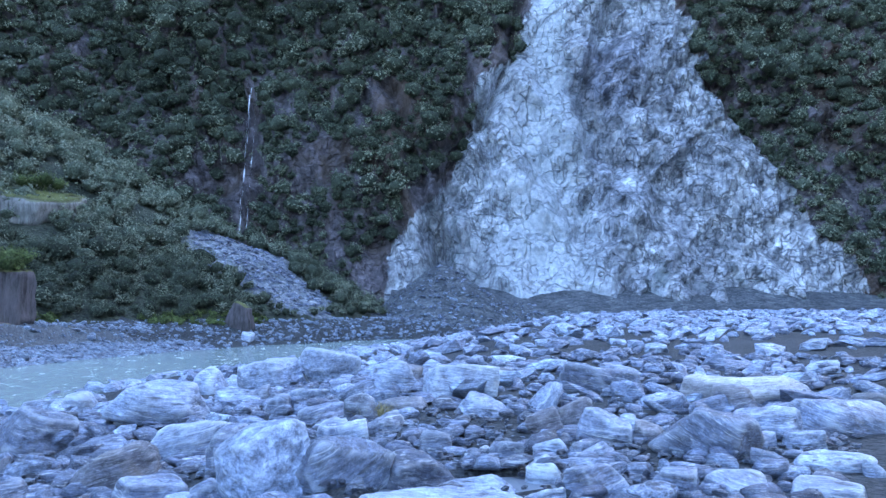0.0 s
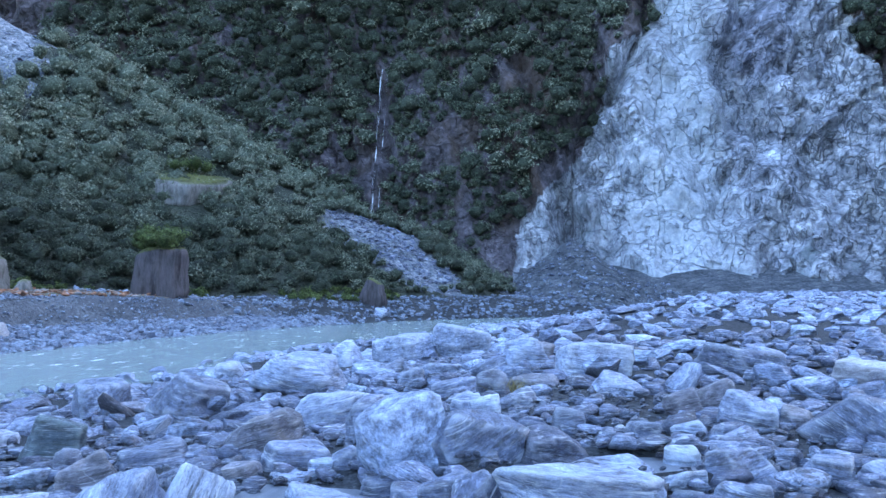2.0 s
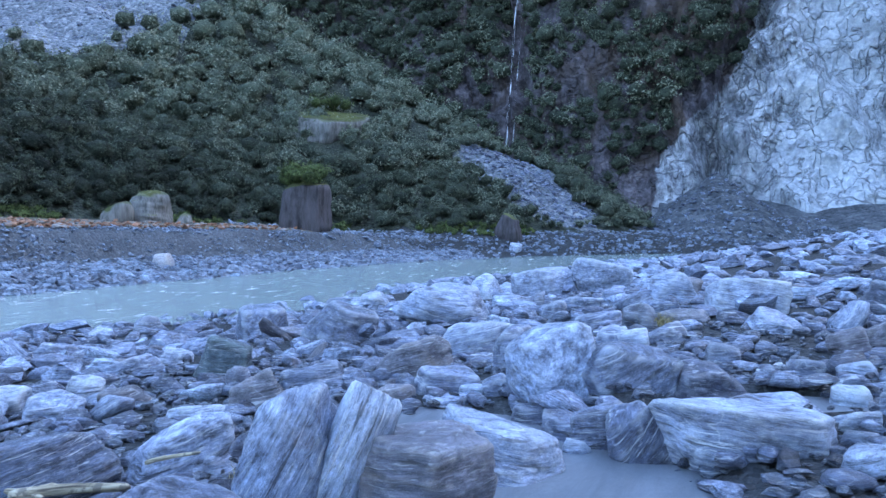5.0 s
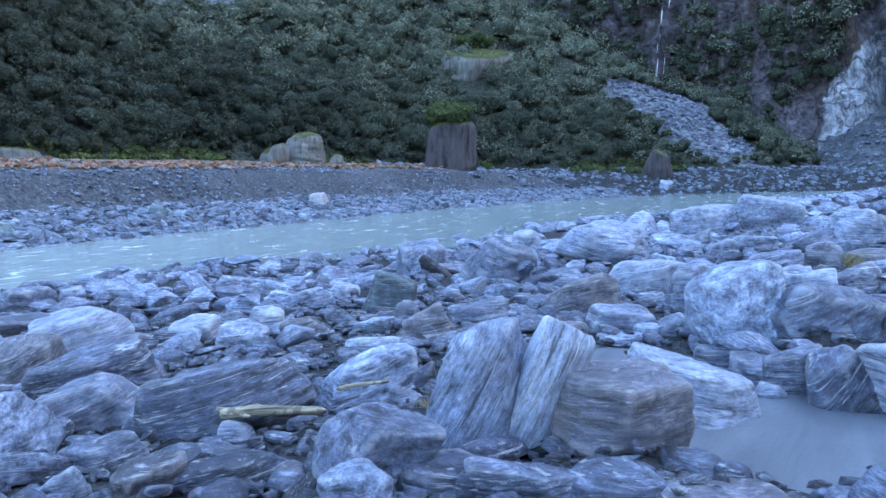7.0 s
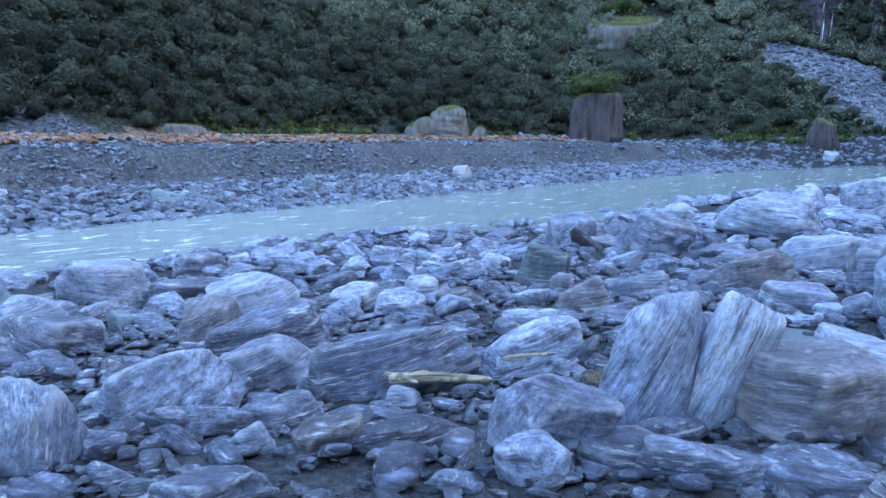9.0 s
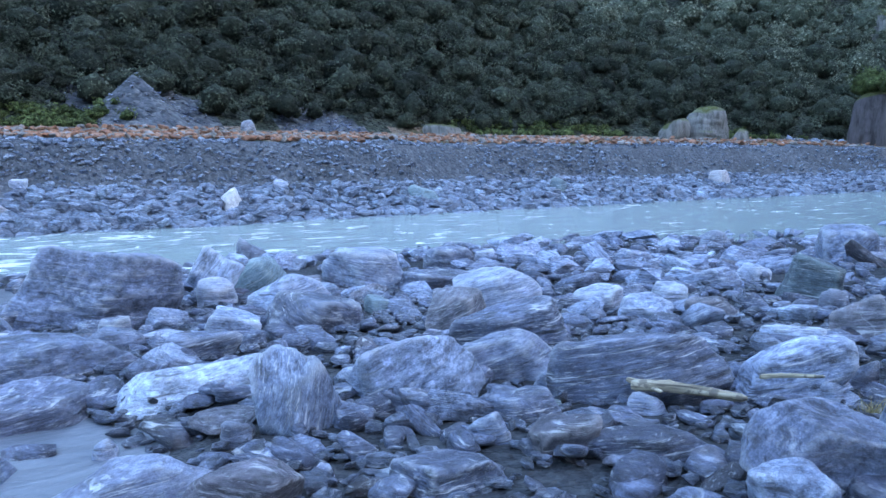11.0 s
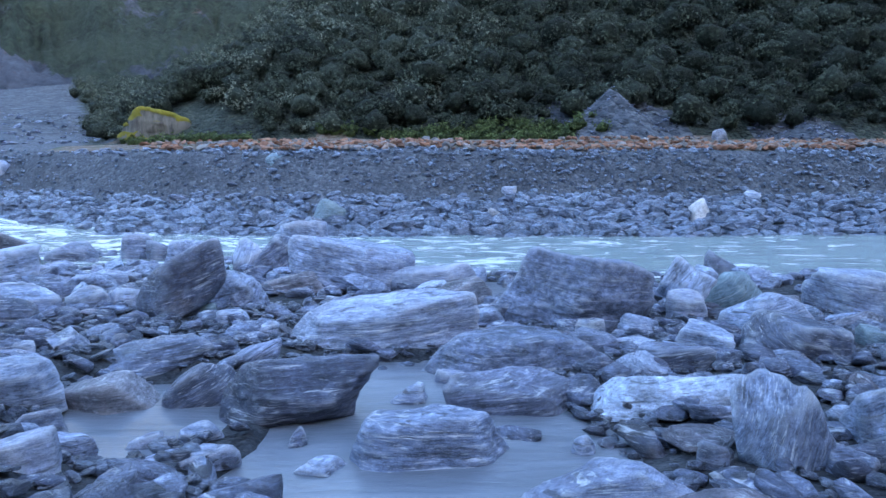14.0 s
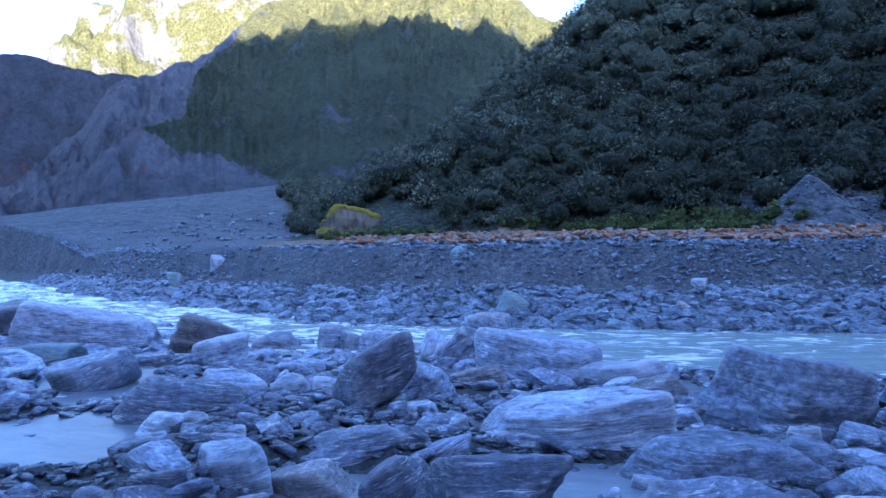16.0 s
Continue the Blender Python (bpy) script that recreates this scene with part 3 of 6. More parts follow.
# ---- river ----
def build_river():
    ys = np.concatenate([np.arange(-160, -45, 3.0), np.arange(-45, 45, 0.3), np.arange(45, 125, 1.5)])
    share = np.linspace(0, 1, 60)
    left, right = shore_far(ys) - 0.5, shore_near(ys) + 3.5
    x = left[:, None] + (right - left)[:, None] * share
    y = ys[:, None] + 0 * x
    wild = ramp(y, [-60, -8, 1, 12], [1, 1, 0.35, 0.12])
    wild = wild * np.clip((right[:, None] - 2.6 - x) / 2.5, 0.05, 1)
    p = flat3(x * 1.3, y * 0.6)
    z = water_level(y) + wild * (0.13 * rough(p, 1.6, 3, 31) + 0.05 * rough(p, 0.5, 2, 33)) + 0.012 * np.clip(-y - 5, 0, 60)
    faces = grid_faces(len(ys), 60)
    mesh = mesh_from("river", np.stack([x, y, z], -1).reshape(-1, 3), faces, [RIVER])
    tagged(new("river", mesh), "milky grey-green glacier river with white rapids", "river", kind="structure")


build_river()


def build_pools():
    for n, pool in enumerate(POOLS):
        px, py, long, wide, turn, level = pool
        rings, spokes = np.linspace(0, 1.25, 14), np.radians(np.arange(0, 361, 8))
        r, a = np.meshgrid(rings, spokes)
        c, s = math.cos(radians(turn)), math.sin(radians(turn))
        u, v = r * np.cos(a) * long, r * np.sin(a) * wide
        x, y = px + u * c - v * s, py + u * s + v * c
        z = level + 0.008 * rough(flat3(x, y), 0.4, 2, 37)
        mesh = mesh_from("pool", np.stack([x, y, z], -1).reshape(-1, 3), grid_faces(len(spokes), len(rings)), [POOL])
        tagged(new("pool", mesh), "shallow silty grey pool among the boulders", "pool", kind="structure")


build_pools()


# ---- the great cliff and the dark wooded wall beside it ----
def bare_left(z):
    return ramp(z, [3, 10, 18, 22, 37, 40, 50, 95], [-5, -4, 2, 5, 9, 13, 17, 22]) + 1.3 * rough(np.stack([z, 0 * z, 0 * z], -1), 7.0, 3, 58)


def bare_right(z):
    return ramp(z, [3, 7, 19, 30, 40, 49, 95], [55, 54, 52, 48, 46, 40, 30]) + 2.6 * rough(np.stack([z, 0 * z, 0 * z], -1), 8.0, 3, 60)


def cliff_scar(u, z):
    """Where the rockfall left a smooth pale chute."""
    return np.exp(-((u - ramp(z, [10, 20, 35, 55], [16.5, 17.5, 19.5, 20])) / ramp(z, [8, 20, 30, 46], [8, 7, 5.5, 3])) ** 2)


def cliff_face(u, z):
    """The y of the wall at x = u and height z."""
    p = np.stack([u, 0 * u, z], -1)
    a = u + 0.25 * z + 0.5 * rough(p, 4.0, 2, 40)
    b = u - 0.8 * z
    ribs = np.abs(rough(np.stack([a + 0.3 * z, 0 * u, 0.45 * z], -1), 11.0, 2, 41))
    bare = np.clip((u - bare_left(z)) / 2.5, 0, 1) * np.clip((bare_right(z) - u) / 2.5, 0, 1)
    gully = 1.5 * np.exp(-np.abs((u - ramp(z, [8, 25, 30, 40, 60], [2.5, 4.5, 9, 14, 17]) - 0.4 * rough(p, 3.0, 2, 43)) / 1.1)) + 1.1 * np.exp(-np.abs((u - ramp(z, [8, 20, 35, 60], [21, 25, 25.5, 33]) - 0.8 * rough(p, 4.0, 3, 50)) / 1.6))
    flutes = np.clip((13 - u + 0.1 * z) / 5, 0.1, 1) * np.abs(rough(np.stack([a, 0 * u, 0.05 * z], -1), 2.8, 2, 44)) * (1 - 0.6 * cliff_scar(u, z))
    blocks = spikes(u + 0.3 * z, z - 0.25 * u, 7.0, 10.0, 141, 4.2) + spikes(u - 0.5 * z, z + 0.2 * u, 3.0, 4.4, 151, 2.2) + spikes(u + 0.2 * z, z - 0.3 * u, 1.4, 1.9, 161, 1.0)
    slant = np.abs(rough(np.stack([u - 0.9 * z, 0 * u, 0.4 * z + 0.3 * u], -1), 9.0, 2, 48))
    rugged = np.clip(0.45 + np.clip((u - 22) / 14, 0, 0.6) + 0.5 * rough(p, 18.0, 2, 46), 0.25, 1.2)
    out = 97 + 0.32 * z + 3.6 * ribs + 1.8 * slant + 3.4 * flutes + 1.5 * blocks * rugged * (1 - 0.6 * cliff_scar(u, z)) + 0.9 * rough(p * (1, 1, 0.5), 14.0, 2, 47)
    return out + 2.8 * gully * np.clip(z / 12, 0, 1) - 1.2 * (1 - bare) - 3.2 * np.clip(1 - z / 12, 0, 1)


def build_cliff():
    us = np.concatenate([np.arange(-106, -8, 0.6), np.arange(-8, 60, 0.27), np.arange(60, 80, 0.6)])
    zs = np.concatenate([np.arange(-1, 56, 0.3), np.arange(56, 82, 0.8)])
    u, z = np.meshgrid(us, zs)
    y = cliff_face(u, z)
    bare = np.clip(0.5 + (u - bare_left(z)) / 5, 0, 1) * np.clip(0.5 + (bare_right(z) - u) / 5, 0, 1)
    mesh = mesh_from("cliff", np.stack([u, y, z], -1).reshape(-1, 3), grid_faces(len(zs), len(us)), [CLIFF], None, False)
    scar = cliff_scar(u, z)
    dull = np.exp(-((u - 28) / 5.5) ** 2 - ((z - 38) / 7) ** 2) + 0.3 * np.clip((u - 25) / 6, 0, 1) * np.clip((44 - u) / 6, 0, 1) + 0.5 * np.exp(-((u - 26) / 2.0) ** 2) * np.clip((30 - z) / 6, 0, 1)
    dull = np.clip(dull * (0.75 + 0.6 * rough(np.stack([u, 0 * u, z], -1), 6.0, 4, 62)), 0, 1)
    for key, value in (("bare", bare), ("scar", scar), ("dull", dull)):
        mesh.attributes.new(key, "FLOAT", "POINT").data.foreach_set("value", value.ravel().astype(np.float32))
    tagged(new("cliff", mesh), "tall pale blue-grey rock cliff scarred by a rockfall", "cliff", kind="structure")


build_cliff()


def build_waterfall():
    """Strands of falling water down the wet cleft of the wall."""
    rng = np.random.RandomState(5)
    verts, faces = [], []
    for strand in range(4):
        z = np.linspace(35.5 - 6 * rng.uniform() * (strand > 3), 13 + 8 * rng.uniform() * (strand > 5), 60)
        x = -23.7 + 0.3 * rng.normal() + 0.03 * np.sin(z * 0.5 + strand)
        y = cliff_face(x, z) - 0.35 - 0.2 * rng.uniform()
        y = 0.32 * z + np.quantile(y - 0.32 * z, 0.2)
        w = 0.008 + 0.09 * np.clip(rough(np.stack([z, 0 * z + 9.0 * strand, 0 * z], -1), 2.2, 3, 66) - 0.2, 0, 1)
        base = sum(map(len, verts))
        verts.append(np.stack([np.stack([x - w, y, z], -1), np.stack([x + w, y - 0.05, z], -1)], 1).reshape(-1, 3))
        a = base + 2 * np.arange(59)
        faces.append(np.stack([a, a + 1, a + 3, a + 2], 1))
    mesh = mesh_from("waterfall", np.concatenate(verts), np.concatenate(faces), [FOAM])
    tagged(new("waterfall", mesh), "thin white waterfall down the dark wall", "waterfall", kind="structure")


build_waterfall()


# ---- mountains up the valley, and the ridge that hides the sun ----
def mountain(name, label, azimuths, rises, near, far, foot, lump, materials, seed, bearings=260, bare=None, crag=0.0, canopy=0.0, steps=90):
    """A mountainside seen over bearings; rises are the degrees to which its ridge stands up."""
    az = np.linspace(azimuths[0], azimuths[-1], bearings)
    rise = ramp(az, azimuths, rises)
    pad = np.concatenate([np.full(9, rise[0]), rise, np.full(9, rise[-1])])
    rise = np.convolve(pad, np.hanning(19) / np.hanning(19).sum(), "valid") + 0.45 * rough(np.stack([az, 0 * az, 0 * az], -1), 3.0, 5, seed + 11)
    far = ramp(az, *far) if isinstance(far, tuple) else far + 0 * az
    top = np.tan(np.radians(rise)) * far + 1.4
    up = np.linspace(0, 1.12, steps)
    a = np.radians(az)[None] + 0 * up[:, None]
    d = near + (far - near) * up[:, None]
    share = np.clip(up, 0, 1)[:, None] ** 1.0
    z = foot + (top - foot) * share - np.clip(up - 1, 0, 1)[:, None] * 2.2 * (far - near)
    x, y = -np.sin(a) * d, np.cos(a) * d
    p = flat3(x, y)
    ribs = 0.55 - np.abs(rough(np.stack([a * 260, 0.25 * d, 0 * d], -1), max(lump, 10.0), 6, seed)) * 1.3 + 0.35 * rough(p, lump * 1.2, 4, seed + 3)
    z = z + lump * (ribs + 0.0) * np.clip(share * 2.0, 0, 1) * ramp(up, [0, 0.8, 1.0], [1, 1, 0.35])[:, None]
    if crag:
        z = z - crag * np.abs(rough(np.stack([a * 300, 0.4 * d, 0.8 * z], -1), 42.0, 5, seed + 5)) * np.clip(share * 3, 0, 1)
    laid = None
    if bare:
        ca = np.degrees(a).ravel()
        ce = np.degrees(np.arctan2(z - 1.4, d)).ravel()
        w = rough(np.stack([ca, ce, 0 * ca], -1), 2.0, 4, seed + 7)
        laid = np.maximum((ca - ramp(ce, *bare[0]) - 1.1 * w) / 1.6, (ramp(ca, *bare[1]) + 0.9 * w - ce) / 1.2)
    if canopy:
        spot = np.stack([x, y, 1.4 * z], -1)
        crowns = 1 - np.abs(rough(spot, 4.2, 2, seed + 21)) * 1.6 + 0.5 * rough(spot, 1.6, 2, seed + 23) + 1.2 * rough(spot, 14.0, 2, seed + 25)
        z = z + canopy * crowns * np.clip(0.5 - laid.reshape(z.shape), 0, 1) * np.clip((106 + 10 * rough(spot, 30.0, 3, seed + 27) - z) / 8, 0.15, 1)
    mesh = mesh_from(name, np.stack([x, y, z], -1).reshape(-1, 3), grid_faces(len(up), bearings), materials)
    if bare:
        mesh.attributes.new("bare", "FLOAT", "POINT").data.foreach_set("value", np.clip(0.5 + laid, 0, 1).astype(np.float32))
    tagged(new(name, mesh), label, "mountain", kind="structure")


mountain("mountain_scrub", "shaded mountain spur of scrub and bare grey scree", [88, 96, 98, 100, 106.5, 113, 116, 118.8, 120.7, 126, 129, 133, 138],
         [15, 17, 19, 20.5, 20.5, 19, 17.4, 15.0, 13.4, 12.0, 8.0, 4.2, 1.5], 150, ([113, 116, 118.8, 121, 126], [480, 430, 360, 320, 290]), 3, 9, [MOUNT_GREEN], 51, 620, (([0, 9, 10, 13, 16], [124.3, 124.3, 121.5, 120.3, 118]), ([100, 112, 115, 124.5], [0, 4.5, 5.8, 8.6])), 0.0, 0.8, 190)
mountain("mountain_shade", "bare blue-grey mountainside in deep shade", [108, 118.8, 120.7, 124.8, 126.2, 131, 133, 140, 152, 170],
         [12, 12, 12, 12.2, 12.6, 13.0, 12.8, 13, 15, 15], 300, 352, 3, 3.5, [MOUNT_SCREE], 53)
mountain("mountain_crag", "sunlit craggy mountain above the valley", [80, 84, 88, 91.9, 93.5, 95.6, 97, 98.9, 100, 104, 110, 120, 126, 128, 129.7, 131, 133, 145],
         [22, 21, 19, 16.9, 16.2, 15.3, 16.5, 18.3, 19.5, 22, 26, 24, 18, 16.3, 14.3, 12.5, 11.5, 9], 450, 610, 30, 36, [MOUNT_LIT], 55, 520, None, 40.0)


def build_ridge():
    ys = np.linspace(-1500, 1500, 160)
    up = np.linspace(0, 1, 40)
    v, y = np.meshgrid(up, ys)
    height = 188 + 14 * rough(flat3(y * 0, y), 180, 4, 61)
    x = 70 + 185 * v + 8 * rough(flat3(y, v * 200), 60, 3, 63)
    z = 2 + (height - 2) * v + 6 * rough(flat3(x, y), 30, 3, 65) * v * (1 - v)
    mesh = mesh_from("ridge", np.stack([x, y, z], -1).reshape(-1, 3), grid_faces(len(ys), len(up)), [MOUNT_GREEN])
    tagged(new("mountain_ridge", mesh), "wooded valley wall behind the boulder bar", "mountain", kind="structure")


build_ridge()

# ---- rocks ----
BALLS = {}


def ball(level):
    if level not in BALLS:
        bm = bmesh.new()
        bmesh.ops.create_icosphere(bm, subdivisions=level, radius=1.0)
        BALLS[level] = (np.array([v.co for v in bm.verts]), np.array([[v.index for v in f.verts] for f in bm.faces]))
        bm.free()
    return BALLS[level]


def rock_points(level, size, seed, worn=0.5, bed=None, taper=0.14):
    """A broken, water-worn block: cut by planes in its own box, then stepped and grooved along its beds (local z, turned by bed)."""
    rng = np.random.RandomState(seed)
    v = ball(level)[0]
    count = rng.randint(5, 8)
    az = (np.arange(count) + rng.uniform(-0.35, 0.35, count)) * 2 * np.pi / count + rng.uniform(0, 6.28)
    sides = np.stack([np.cos(az), np.sin(az), rng.normal(taper, 0.22, count)], 1)
    ends = np.array([[0, 0, 1.0], [0, 0, -1.0]]) + rng.normal(size=(2, 3)) * ((0.24, 0.2, 0), (0.06, 0.06, 0)) * (1.0 if taper > 0 else 0.3)
    nicks = rng.normal(size=(6, 3))
    normals = np.concatenate([sides, ends, nicks])
    normals /= np.linalg.norm(normals, axis=1)[:, None]
    offs = np.concatenate([rng.uniform(0.62, 0.95, count), rng.uniform(0.56, 0.74, 2), rng.uniform(0.7, 0.95, 6)])
    dots = np.clip(v @ normals.T, 0.02, None)
    sharp = 9.0 + 26.0 * (1 - worn)
    p = v * np.exp(-np.log(((dots / offs) ** sharp).sum(1)) / sharp)[:, None]
    p[:, 0] += p[:, 2] * rng.uniform(-0.22, 0.22) * (taper > 0)
    low, high = p.min(0), p.max(0)
    p = (p - (low + high) / 2) / (high - low) * size
    if bed is not None:
        p, v = p @ bed, v @ bed
    small, big = float(min(size)), float(np.mean(size))
    if level >= 3:
        p = p + v * (rough(p + seed * 3.1, big * 0.5, 4, seed % 97) * big * 0.045)[:, None]
        z = p[:, 2] + 0.05 * big * rough(p + seed, big * 0.8, 2, seed % 83)
        thick = rough(np.stack([0.3 * p[:, 0], 0.4 * p[:, 1], z], -1) + seed, small * 0.4, 2, seed % 89)
        thin = rough(np.stack([0.18 * p[:, 0], 0.35 * p[:, 1], 1.3 * z], -1) + seed * 2, small * 0.13, 3, seed % 79)
        ragged = np.clip(0.5 + 0.9 * rough(p + 5.0 * seed, big * 0.4, 2, seed % 73), 0, 1)
        out = v * (1, 1, 0.35)
        p = p + out * (np.round(thick * 2.5) / 2.5 * small * 0.04 + np.round(thin * 3) / 3 * small * 0.04 * ragged)[:, None]
        p = p + v * (rough(p * (0.4, 0.8, 1.5) + seed, small * 0.09, 2, seed % 71) * small * 0.010)[:, None]
    return p


def wear(mesh, faces):
    """How far every corner stands proud of its neighbours: edges that the river has scuffed pale."""
    n = len(mesh.vertices)
    co, normal = np.empty(n * 3), np.empty(n * 3)
    mesh.vertices.foreach_get("co", co)
    mesh.vertices.foreach_get("normal", normal)
    co, normal = co.reshape(-1, 3), normal.reshape(-1, 3)
    mean, reach, many = np.zeros((n, 3)), np.zeros(n), np.zeros(n)
    for a, b in ((0, 1), (1, 2), (2, 0)):
        i, j = faces[:, a], faces[:, b]
        np.add.at(mean, i, co[j])
        np.add.at(reach, i, np.linalg.norm(co[j] - co[i], axis=1))
        np.add.at(many, i, 1)
    proud = ((co - mean / many[:, None]) * normal).sum(1) / (reach / many + 1e-9)
    mesh.attributes.new("wear", "FLOAT", "POINT").data.foreach_set("value", np.clip(proud * 4.0 - 0.25, 0, 1).astype(np.float32))


def boulder(x, y, z, wide, deep, tall, turn, roll, bed, tip, seed, material, label, level=4, worn=None, taper=0.14):
    """A rock with its centre and size; roll lifts its far end, bed and tip turn the beds inside it."""
    tall, z = 1.16 * tall, z - 0.08 * tall
    beds = pose(0, 0, 0, 0, -bed, 0) @ pose(0, 0, 0, tip, 0, 0)
    p = rock_points(level, np.array([wide, deep, tall]), seed, 0.35 + 0.45 * (seed * 0.618 % 1) if worn is None else worn, np.array(beds.to_3x3()), taper)
    mesh = mesh_from("boulder", p, ball(level)[1], [material])
    wear(mesh, ball(level)[1])
    ob = new("boulder", mesh)
    ob.matrix_world = pose(x, y, z, 0, 0, turn) @ pose(0, 0, 0, 0, -roll, 0) @ beds
    return tagged(ob, label, "boulder", "boulders of the bar")


def stone_heap(name, label, places, sizes, material, seed, level=1, category="stones", flat=0.5, smooth=False):
    """Many loose stones in one mesh."""
    rng = np.random.RandomState(seed)
    kinds = [rock_points(level, np.ones(3), seed * 50 + k, 0.2) for k in range(14)]
    faces = ball(level)[1]
    n, m = len(places), len(kinds[0])
    pick = rng.randint(0, 14, n)
    shape = np.stack([rng.uniform(0.85, 1.8, n), rng.uniform(0.6, 1.1, n), rng.uniform(0.24, 0.66, n) * flat * 2], 1) * sizes[:, None]
    p = np.array(kinds)[pick] * shape[:, None, :]
    yaw, tip, roll = rng.uniform(0, 6.28, n), rng.normal(0, 0.25, n), rng.normal(0, 0.25, n)
    for angle, i, j in ((tip, 1, 2), (roll, 0, 2), (yaw, 0, 1)):
        c, s = np.cos(angle)[:, None], np.sin(angle)[:, None]
        p[..., i], p[..., j] = c * p[..., i] - s * p[..., j], s * p[..., i] + c * p[..., j]
    p = p + places[:, None, :]
    f = (faces[None] + (np.arange(n) * m)[:, None, None]).reshape(-1, 3)
    mesh = mesh_from(name, p.reshape(-1, 3), f, [material], None, smooth)
    return tagged(new(name, mesh), label, category, kind="stuff")


# ---- the boulders that can be told apart ----
boulder(-1.53, 7.75, 0.22, 0.97, 0.63, 0.90, 7, 4, 0, 68, 3741, ROCK_PLAIN, "worn blue-grey schist block with pale streaks", 4)
boulder(-0.78, 7.69, 0.15, 0.97, 0.58, 0.64, 2, -4, 30, 20, 3775, ROCK_PLAIN, "blue-grey banded schist boulder on the gravel bar", 4)
boulder(-2.62, 4.26, 0.17, 0.62, 0.44, 0.93, 26, -8, 68, 8, 3815, ROCK, "grey foliated schist boulder among smaller stones", 5)
boulder(-2.24, 4.40, 0.11, 0.46, 0.32, 1.00, 21, -20, 86, 8, 3848, ROCK_PALE, "pale grey schist slab with white quartz streaks", 5)
boulder(-1.79, 4.56, -0.03, 0.92, 0.69, 0.66, 15, -2, 6, 4, 3892, ROCK_TAWNY, "brown-tinted grey schist block split along its beds", 5)
boulder(-1.51, 5.56, -0.09, 1.19, 0.95, 0.45, 10, -12, 6, 0, 3922, ROCK_PALE, "pale grey schist slab with white quartz streaks", 5)
boulder(-0.59, 6.17, -0.06, 0.52, 0.37, 0.55, 0, 30, 20, 20, 3962, ROCK_DARK, "dark blue-grey schist block lying on stones", 4)
boulder(-2.84, 3.39, 0.03, 0.64, 0.32, 0.45, 34, -24, 10, 62, 4000, ROCK_PLAIN, "pale grey schist slab with white quartz streaks", 5)
boulder(-2.00, 3.70, -0.13, 0.72, 0.50, 0.27, 21, 4, 0, 0, 4033, ROCK_DARK, "dark blue-grey schist block lying on stones", 5)
boulder(-1.15, 3.88, -0.12, 0.88, 0.66, 0.23, 0, -4, 0, 5, 4070, ROCK_RUST, "rust-stained brownish grey schist boulder", 5)
boulder(-4.83, 4.35, -0.16, 1.37, 0.82, 0.59, 44, 14, 0, 0, 4107, ROCK_DARK, "dark blue-grey schist block lying on stones", 5)
boulder(-4.06, 5.10, -0.22, 0.90, 0.54, 0.52, 34, 8, 10, 20, 4145, ROCK, "grey foliated schist boulder among smaller stones", 5)
boulder(-5.89, 4.00, -0.31, 0.86, 0.51, 0.45, 53, 20, 0, 0, 4182, ROCK_PALE, "worn blue-grey schist block with pale streaks", 4)
boulder(-7.48, 4.51, -0.28, 0.64, 0.51, 0.55, 57, 10, 20, 10, 4218, ROCK_RUST, "rust-stained brownish grey schist boulder", 4)
boulder(-6.52, 4.46, -0.24, 1.21, 0.73, 0.46, 53, 11, 0, 0, 4256, ROCK_DARK, "dark blue-grey schist block lying on stones", 5)
boulder(-8.59, 5.85, -0.35, 1.26, 0.76, 0.59, 54, 15, 0, 0, 4292, ROCK_PALE, "pale grey schist slab with white quartz streaks", 4)
boulder(-3.74, 3.33, -0.27, 0.78, 0.47, 0.27, 43, 12, 0, 0, 4330, ROCK_DARK, "dark blue-grey schist block lying on stones", 5)
boulder(-7.99, 12.95, -0.19, 0.99, 0.69, 0.79, 31, 5, 0, 60, 4366, ROCK_PLAIN, "grey foliated schist boulder among smaller stones", 4)
boulder(-6.04, 12.41, -0.08, 1.30, 0.91, 0.82, 26, -14, 0, 10, 4403, ROCK_PLAIN, "worn blue-grey schist block with pale streaks", 4)
boulder(-4.71, 14.17, 0.26, 1.83, 1.28, 0.73, 18, -8, 0, 4, 4440, ROCK, "blue-grey banded schist boulder on the gravel bar", 4)
boulder(-3.08, 10.57, 0.06, 1.22, 0.73, 0.58, 16, 14, 0, 0, 4477, ROCK_PALE, "grey foliated schist boulder among smaller stones", 4)
boulder(-3.59, 9.10, -0.06, 1.22, 0.73, 0.55, 21, 14, 0, 0, 4514, ROCK_RUST, "rust-stained brownish grey schist boulder", 4)
boulder(-6.54, 9.45, -0.26, 0.84, 0.55, 0.72, 28, -4, 0, -6, 4551, ROCK_GREEN, "greenish blue-grey smooth boulder on the bar", 4)
boulder(-2.20, 9.23, 0.07, 0.64, 0.42, 0.70, 17, 6, 0, 0, 4589, ROCK, "grey foliated schist boulder among smaller stones", 4)
boulder(-4.75, 7.51, -0.23, 0.61, 0.46, 0.54, 20, 10, 0, 5, 4625, ROCK_RUST, "grey-brown schist boulder with rusty patches", 4)
boulder(-4.64, 8.65, -0.26, 0.82, 0.46, 0.40, 29, 4, 0, -4, 4663, ROCK_DARK, "dark grey banded schist slab among boulders", 4)
boulder(-2.64, 7.89, -0.07, 0.77, 0.43, 0.33, 27, -3, 0, 8, 4699, ROCK, "grey foliated schist boulder among smaller stones", 4)
boulder(-0.86, 11.51, 0.26, 0.61, 0.46, 0.56, -2, 0, 0, -6, 4736, ROCK_DARK, "dark grey banded schist slab among boulders", 3)
